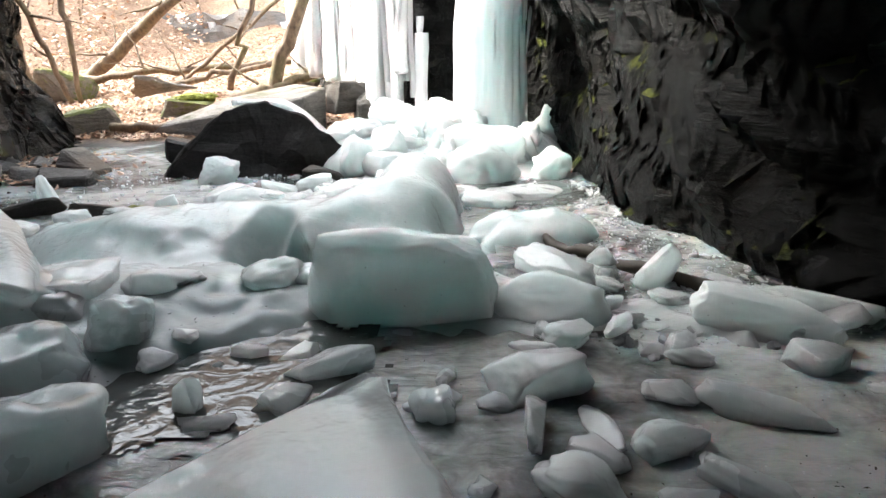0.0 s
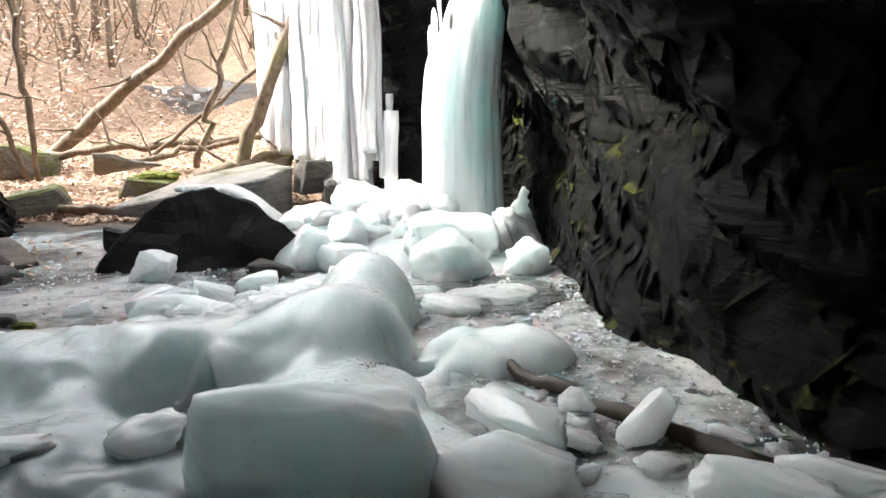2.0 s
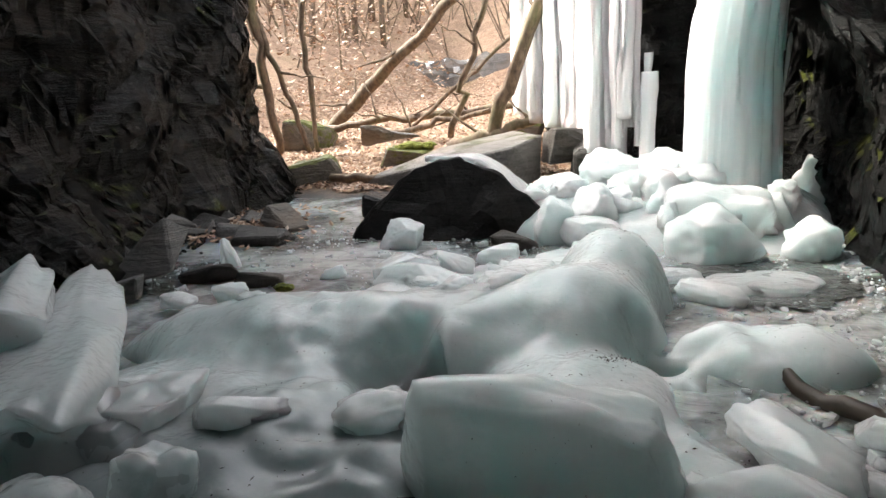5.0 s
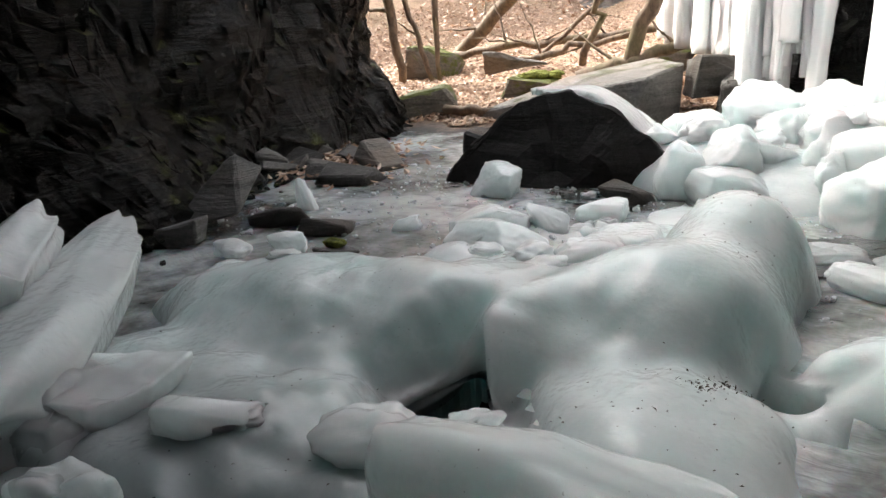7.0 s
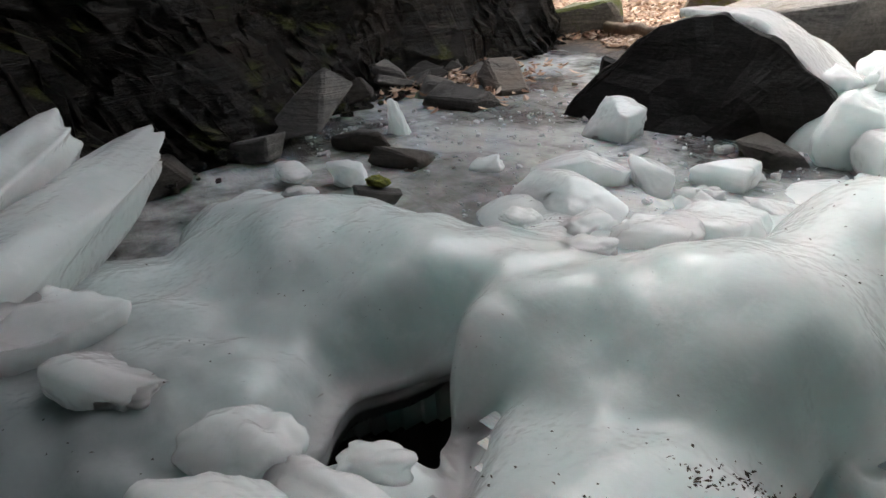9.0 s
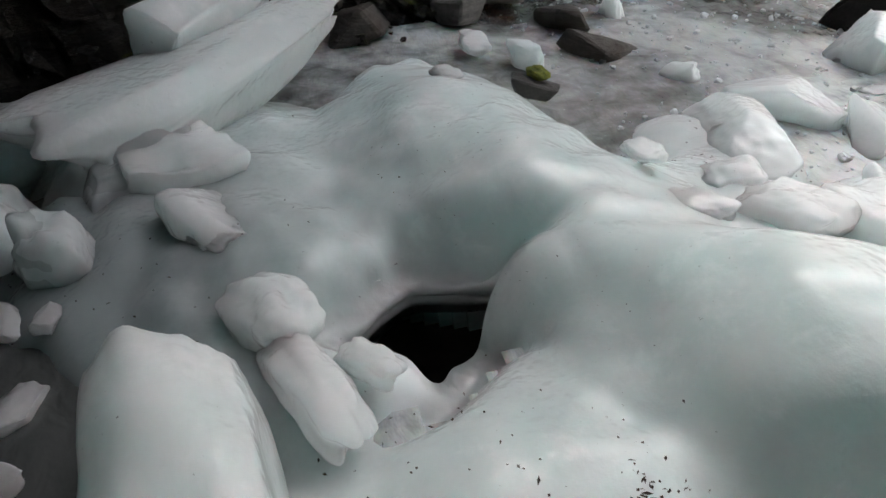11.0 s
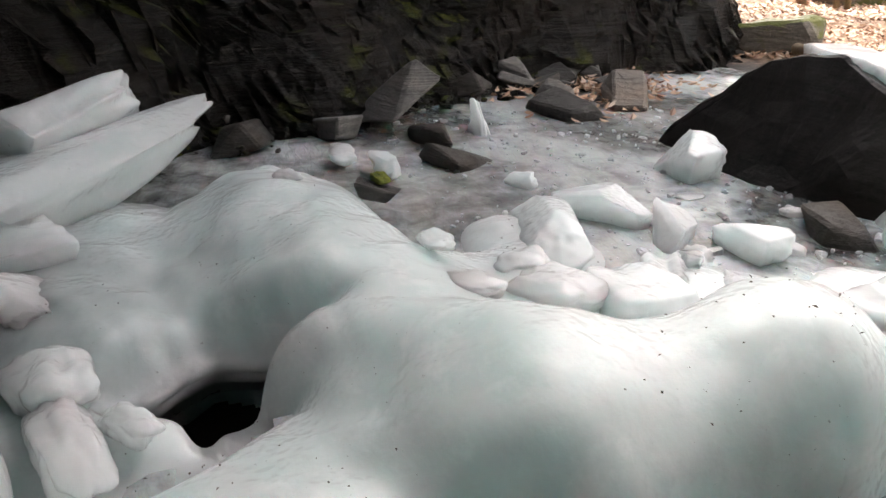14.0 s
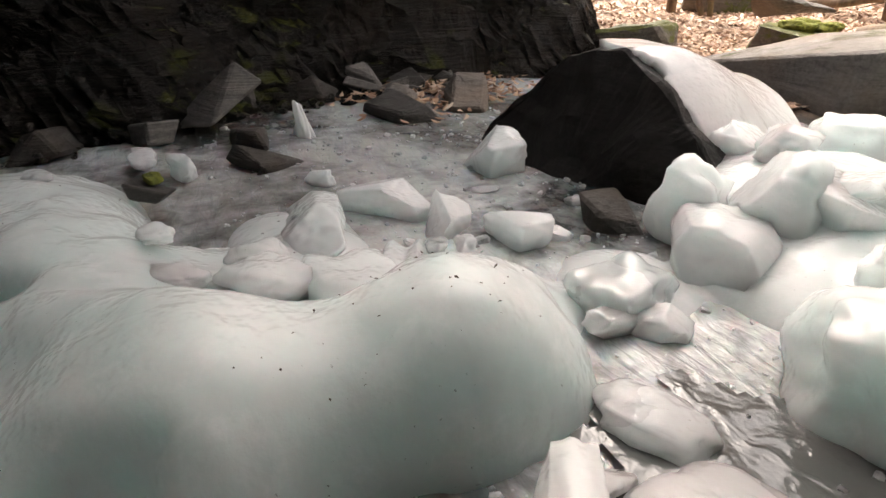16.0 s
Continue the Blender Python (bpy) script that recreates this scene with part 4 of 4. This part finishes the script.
def curtain(name, label, mat, ax, ay, bx, by, count, z_low, z_top, r, seed, lean=0.0):
    rng = random.Random(seed)
    fall = thing(name, (0, 0, 0), label, "icefall")
    for i in range(count):
        t = (i + rng.uniform(-0.3, 0.3)) / max(1, count - 1)
        x, y = ax + (bx - ax) * t + rng.uniform(-0.05, 0.05), ay + (by - ay) * t + rng.uniform(-0.12, 0.05)
        lo = z_low(t) + rng.uniform(-0.04, 0.1)
        rr = r * rng.uniform(0.35, 1.5)
        if i % 2:      # a hanging icicle, drawn out to a point
            low = lo + 2.2 * rng.random() ** 2
            part("icicle", column_mesh("icicle", mat, x + rng.uniform(-0.06, 0.06), y - rr * 0.8, low, z_top + rng.uniform(0, 0.4), 0.004, rr * 0.8, seed * 11 + i * 2.3, 14, 40, 0.4), fall)
        part("icicle", column_mesh("icicle", mat, x, y, lo, z_top + rng.uniform(0, 0.4), rr * 0.85, rr, seed * 7 + i * 1.7, 18, 60, 0.5), fall)
    return fall


curtain("frozen_fall", "narrow white frozen fall with hanging icicles", ICE_WHITE, -0.9, 8.8, -0.42, 8.5, 24, lambda t: 0.35 + 0.5 * abs(math.sin(t * 9)) * t, 4.6, 0.065, 3)
curtain("frozen_fall", "short free-hanging pair of white icicles", ICE_WHITE, -0.3, 8.5, -0.2, 8.45, 3, lambda t: 0.35, 1.1, 0.06, 8)
curtain("frozen_fall", "broad bright white frozen waterfall on the cliff", ICE_WHITE, -2.3, 11.2, -0.72, 9.3, 56, lambda t: 0.8 - 0.4 * t, 5.4, 0.13, 5)
curtain("frozen_fall", "thin frozen trickles on the mossy cliff edge", ICE_WHITE, -2.9, 12.6, -2.5, 12.0, 5, lambda t: 1.4, 3.2, 0.05, 6)
apron = new("ice_apron", sheet("ice_apron", list(np.arange(-2.6, -0.2, 0.05)), list(np.arange(8.8, 11.6, 0.05)),
                               lambda x, y: ground_z(x, y) + 0.02 + 0.75 * smoothstep(-1.5, 0.6, x + 0.75 * (y - 10.2)) + 0.07 * noise.noise(Vector((x, y, 0)) * 3.5), ICE_WHITE,
                               lambda x, y: x + 0.75 * (y - 10.2) > -1.25 + 0.35 * noise.noise(Vector((x, y, 5)) * 2.2)))
ap = apron.modifiers.new("thickness", "SOLIDIFY")
ap.thickness, ap.offset = 0.12, -1
tagged(apron, "white ice apron spreading at the foot of the fall", "ice")
chunk("ice_block", "thin white icicle frozen to the rock wall's foot", "ice block", (1.5, 5.95, 0.32), (0.14, 0.12, 0.62), (0, 0, 0), 31, ICE, 0.3, 0, 0.15, "", 12, 0.6)
chunk("ice_block", "thin white smear of ice in the corner behind the pillar", "ice block", (1.25, 7.7, 0.3), (0.7, 0.5, 0.5), (0, 0, 20), 32, ICE_WHITE, 0.2, 0, 0.2, "", 12, 0.5)
# ---- fallen wood ----
def limb(name, label, a, b, r0, r1, sway, seed, twigs=0, group="fallen branches", mat=BARK):
    t = thing(name, a, label, "branch", group)
    pts = bent(a, b, 14, sway, seed)
    v, f = tube(pts, [r0 + (r1 - r0) * i / 14 for i in range(15)], 10, 0.25, seed)
    part("stem", mesh_of("stem", [p - Vector(a) for p in v], f, mat, True), t)
    rg = random.Random(seed)
    for i in range(twigs):
        k = rg.randrange(3, 13)
        p = pts[k]
        d = Vector((rg.uniform(-1, 1), rg.uniform(-0.6, 0.6), rg.uniform(-0.2, 1))).normalized() * rg.uniform(0.4, 1.1)
        q = bent(p, p + d, 6, 0.12, seed + i)
        v, f = tube(q, [max(0.004, r1 * 0.5 * (1 - j / 7)) for j in range(7)], 6, 0, i)
        part("twig", mesh_of("twig", [c - Vector(a) for c in v], f, BARK, True), t)
    return t


limb("fallen_tree", "long bare leaning tree trunk across the valley", (-6.95, 13.0, 0.45), (-2.6, 11.7, 3.3), 0.13, 0.07, 0.03, 2, 5)
limb("branch", "dark bare branch standing up from the leaves", (-6.6, 11.0, 0.3), (-6.8, 10.8, 3.4), 0.06, 0.1, 0.05, 5, 3)
limb("branch", "dark bare branch standing up from the leaves", (-6.0, 11.0, 0.3), (-6.75, 10.9, 2.6), 0.035, 0.055, 0.05, 7, 2)
limb("branch", "dark bare branch standing up from the leaves", (-5.85, 11.0, 0.3), (-5.95, 11.0, 3.6), 0.04, 0.06, 0.04, 9, 3)
limb("leaning_trunk", "bare smooth trunk leaning beside the frozen fall", (-2.75, 10.6, 0.35), (-1.35, 10.2, 3.2), 0.1, 0.08, 0.05, 12, 2)
limb("branch", "thin dark branch leaning over the leafy bank", (-3.4, 10.9, 0.5), (-2.45, 10.6, 3.0), 0.05, 0.04, 0.08, 14, 4)
limb("branch", "long thin branch slanting over the leaves", (-4.6, 12.0, 0.55), (-2.3, 11.8, 2.2), 0.035, 0.025, 0.05, 16, 4)
limb("branch", "long fallen branch lying over the leaves", (-6.6, 12.4, 0.62), (-2.4, 12.2, 0.9), 0.07, 0.05, 0.03, 18, 6)
limb("branch", "fallen branch lying over the leaves", (-5.2, 11.4, 0.45), (-2.9, 11.9, 0.85), 0.06, 0.04, 0.05, 20, 4)
limb("branch", "crooked fallen bough below the frozen fall", (-3.2, 10.3, 0.35), (-1.9, 10.7, 0.75), 0.1, 0.06, 0.08, 22, 3)
limb("log", "mossy log lying at the stream's edge", (-4.3, 8.85, 0.16), (-3.0, 8.75, 0.14), 0.06, 0.05, 0.03, 24, 0)
limb("log", "dark wet branch frozen into the slush", (0.6, 4.05, 0.03), (1.5, 3.05, 0.01), 0.03, 0.05, 0.05, 26, 0, mat=DEBRIS)
limb("log", "dark wet branch frozen by the wall's foot", (1.75, 4.05, 0.0), (2.15, 3.75, 0.02), 0.04, 0.03, 0.05, 28, 0, mat=DEBRIS)

# ---- woods on the slope ----
def tree(at, h, r, seed, lean):
    rg = random.Random(seed)
    t = thing("tree", at, "tall bare winter tree on the leafy slope", "tree", "bare trees on the slope")
    top = Vector((lean * h, rg.uniform(-0.05, 0.05) * h, h))
    pts = bent((0, 0, -0.3), top, 10, 0.025, seed)
    v, f = tube(pts, [r * (1 - 0.8 * i / 10) for i in range(11)], 8, 0.15, seed)
    part("trunk", mesh_of("trunk", v, f, BARK, True), t)
    verts, faces = [], []
    for i in range(22):
        k = rg.randrange(3, 10)
        p = pts[k]
        a = rg.uniform(0, 6.28)
        l = h * rg.uniform(0.12, 0.3) * (1.15 - k / 12)
        q = bent(p, p + Vector((math.cos(a), math.sin(a), rg.uniform(0.4, 1.3))).normalized() * l, 5, 0.12, seed + i)
        for pp, r2 in [(q, r * 0.3 * (1 - k / 13))] + [(bent(q[2 + j % 3], q[2 + j % 3] + Vector((rg.uniform(-1, 1), rg.uniform(-1, 1), rg.uniform(0.1, 1))) * l * 0.4, 4, 0.1, j), r * 0.1) for j in range(5)]:
            v, f = tube(pp, [max(0.006, r2 * (1 - 0.85 * j / (len(pp) - 1))) for j in range(len(pp))], 5)
            o = len(verts)
            verts += v
            faces += [tuple(x + o for x in ff) for ff in f]
    part("limbs", mesh_of("limbs", verts, faces, BARK, True), t)


rng = random.Random(9)
for i in range(120):
    y = rng.uniform(20, 60)
    x = -y * rng.uniform(0.12, 0.85) + rng.uniform(-3, 1)
    if y < 25 and -12 < x < -3.5:
        continue
    tree((x, y, ground_z(x, y)), rng.uniform(9, 16), rng.uniform(0.08, 0.2), i, rng.uniform(-0.08, 0.08))

FAR = [(-2.0, 23.4), (-6.0, 24.4), (-10.0, 25.2), (-14.0, 26.4), (-19.0, 27.5)]
ledge = rock_wall("wall_far", "low far rock ledge hung with ice", FAR, 1.7, 0.16, lambda z, u: 0.0, 1, STONE, 31, 0.05)
ledge.location.z = 0.5
# small frozen trickles on the far ledge
rng = random.Random(12)
for i in range(26):
    x = -3.5 - i * 0.5 + rng.uniform(-0.2, 0.2)
    if rng.random() < 0.2:
        continue
    y = 22.35 - 0.27 * x
    z = 1.35
    ob = new("frozen_trickle", column_mesh("frozen_trickle", ICE_WHITE, 0, 0, -0.4 * rng.random(), rng.uniform(0.5, 1.0), rng.uniform(0.02, 0.07), rng.uniform(0.08, 0.2), i * 1.9, 10, 12, 0.5))
    ob.location = (x, y, z)
    tagged(ob, "small white frozen trickle hanging on a far ledge", "icicle", "far frozen trickles")


# ---- what cannot be counted ----
def scatter(name, label, category, mat, n, place, shape, seed, smooth=False):
    rg = random.Random(seed)
    verts, faces = [], []
    for _ in range(n):
        spot = place(rg)
        if spot is None:
            continue
        vs, fs = shape(rg)
        turn = Euler((rg.uniform(-0.5, 0.5), rg.uniform(-0.5, 0.5), rg.uniform(0, 6.28))).to_matrix()
        o = len(verts)
        verts += [Vector(spot) + turn @ Vector(v) for v in vs]
        faces += [tuple(k + o for k in q) for q in fs]
    return tagged(new(name, mesh_of(name, verts, faces, mat, smooth)), label, category, kind="stuff")


def leaf_shape(rg):
    l, w, c = rg.uniform(0.03, 0.055), rg.uniform(0.014, 0.024), rg.uniform(0.004, 0.018)
    return [(-l, 0, c), (-l * 0.3, w, 0), (l * 0.4, w * 0.8, 0.003), (l, 0, c), (l * 0.4, -w * 0.8, 0.003), (-l * 0.3, -w, 0)], [(0, 1, 2, 3), (0, 3, 4, 5)]


def leaf_place(rg):
    y = 7.2 + 19 * rg.random() ** 1.9
    x = rg.uniform(-11, -0.8) if y > 10 else rg.uniform(-6.5, -1.2)
    z = ground_z(x, y)
    return (x, y, z + rg.uniform(0.005, 0.03)) if z > 0.03 else None


scatter("leaf_litter", "dry orange-brown beech leaves covering the bank", "leaves", LEAF, 42000, leaf_place, leaf_shape, 1)
scatter("leaf_litter", "a few dry leaves caught among stones at the stream's edge", "leaves", LEAF, 700,
        lambda rg: (rg.gauss(-3.9, 0.35), rg.gauss(6.4, 0.4), rg.uniform(0.02, 0.06)), leaf_shape, 2)


def sapling_place(rg):
    y = rg.uniform(14, 34)
    x = -y * rg.uniform(0.35, 0.9)
    return (x, y, ground_z(x, y) + rg.uniform(0.6, 4.5) * rg.random() ** 0.5) if noise.noise(Vector((x, y, 0)) * 0.45) > 0.08 else None


scatter("beech_leaves", "orange dead leaves still hanging on young beeches", "leaves", LEAF, 16000, sapling_place,
        lambda rg: ([tuple(c * 1.6 for c in p) for p in leaf_shape(rg)[0]], [(0, 1, 2, 3), (0, 3, 4, 5)]), 11)


def stem_shape(rg):
    h, r, a, b = rg.uniform(1.5, 6), rg.uniform(0.012, 0.04), rg.uniform(-0.8, 0.8), rg.uniform(-0.8, 0.8)
    return [(r, 0, -0.2), (-r, r, -0.2), (-r, -r, -0.2), (a + 0.01, b, h), (a - 0.01, b + 0.01, h), (a - 0.01, b - 0.01, h)], [(0, 1, 4, 3), (1, 2, 5, 4), (2, 0, 3, 5)]


def stem_place(rg):
    y = rg.uniform(19, 50)
    x = -y * rg.uniform(0.1, 0.9)
    return (x, y, ground_z(x, y)) if y > 26 or x < -11 else None


scatter("undergrowth", "thin bare saplings and brush on the slope", "brush", BARK, 900, stem_place, stem_shape, 12)


def shard_shape(rg):
    s = 0.006 + 0.022 * rg.random() ** 4
    v, f = CUBE[2]
    k = (rg.uniform(0.6, 1.6), rg.uniform(0.5, 1.0), rg.uniform(0.3, 0.8))
    return [tuple(c * s * kk * rg.uniform(0.75, 1.1) for c, kk in zip(p.normalized().lerp(p, 0.4), k)) for p in v], f


def slush_place(rg):
    x, y = rg.uniform(0.5, 2.3), rg.uniform(2.6, 7.0)
    return (x, y, 0.006) if x < 2.35 - 0.28 * max(0, y - 2.8) else None


scatter("ice_rubble", "crushed wet ice crumbs along the rock wall", "ice rubble", ICE_GREY, 3000, slush_place, shard_shape, 3)
scatter("ice_rubble", "crushed ice crumbs on the frozen stream", "ice rubble", ICE_GREY, 900,
        lambda rg: (rg.uniform(-3.4, 0.9), rg.uniform(4.5, 6.6), 0.004), shard_shape, 4)


def pebble_place(rg):
    t = rg.random()
    x, y = -3.25 - 1.2 * t + rg.gauss(0, 0.25), 3.2 + 2.8 * t + rg.gauss(0, 0.25)
    return (x, y, 0.02 + rg.random() * 0.05)


def pebble_shape(rg):
    v, f = shard_shape(rg)
    k = rg.uniform(1.2, 3.2)
    return [tuple(c * k for c in p) for p in v], f


scatter("gravel", "dark loose slate chips at the wall's foot", "gravel", ROCK_LEFT, 1600, pebble_place, pebble_shape, 6)


def speck_shape(rg):
    l = rg.uniform(0.002, 0.006) if rg.random() < 0.85 else rg.uniform(0.006, 0.012)
    w = rg.uniform(0.0015, 0.004)
    return [(-l, 0, 0.001), (0, w, 0.003), (l, 0, 0.001), (0, -w, 0.003)], [(0, 1, 2, 3)]


def speck_place(rg):
    x, y = rg.uniform(-2.0, 1.6), rg.uniform(1.2, 5.2)
    if noise.noise(Vector((x, y, 3)) * 2.5) < rg.uniform(-0.2, 0.6) or in_hole(x, y, 1.3):
        return None
    return (x, y, max(ice_height(x, y), pond_z(x, y)) + 0.004)


scatter("plant_debris", "dark specks of bark and leaf on the ice", "debris", DEBRIS, 2600, speck_place, speck_shape, 7)


def smudge_place(rg):
    k = rg.random()
    x, y = 0.02 + 0.12 * k + rg.gauss(0, 0.03), 3.72 + 0.22 * k + rg.gauss(0, 0.035)
    return (x, y, ice_height(x, y) + 0.003)


scatter("plant_debris", "clump of black leaf mould frozen onto the ice slope", "debris", DEBRIS, 110, smudge_place, speck_shape, 8)
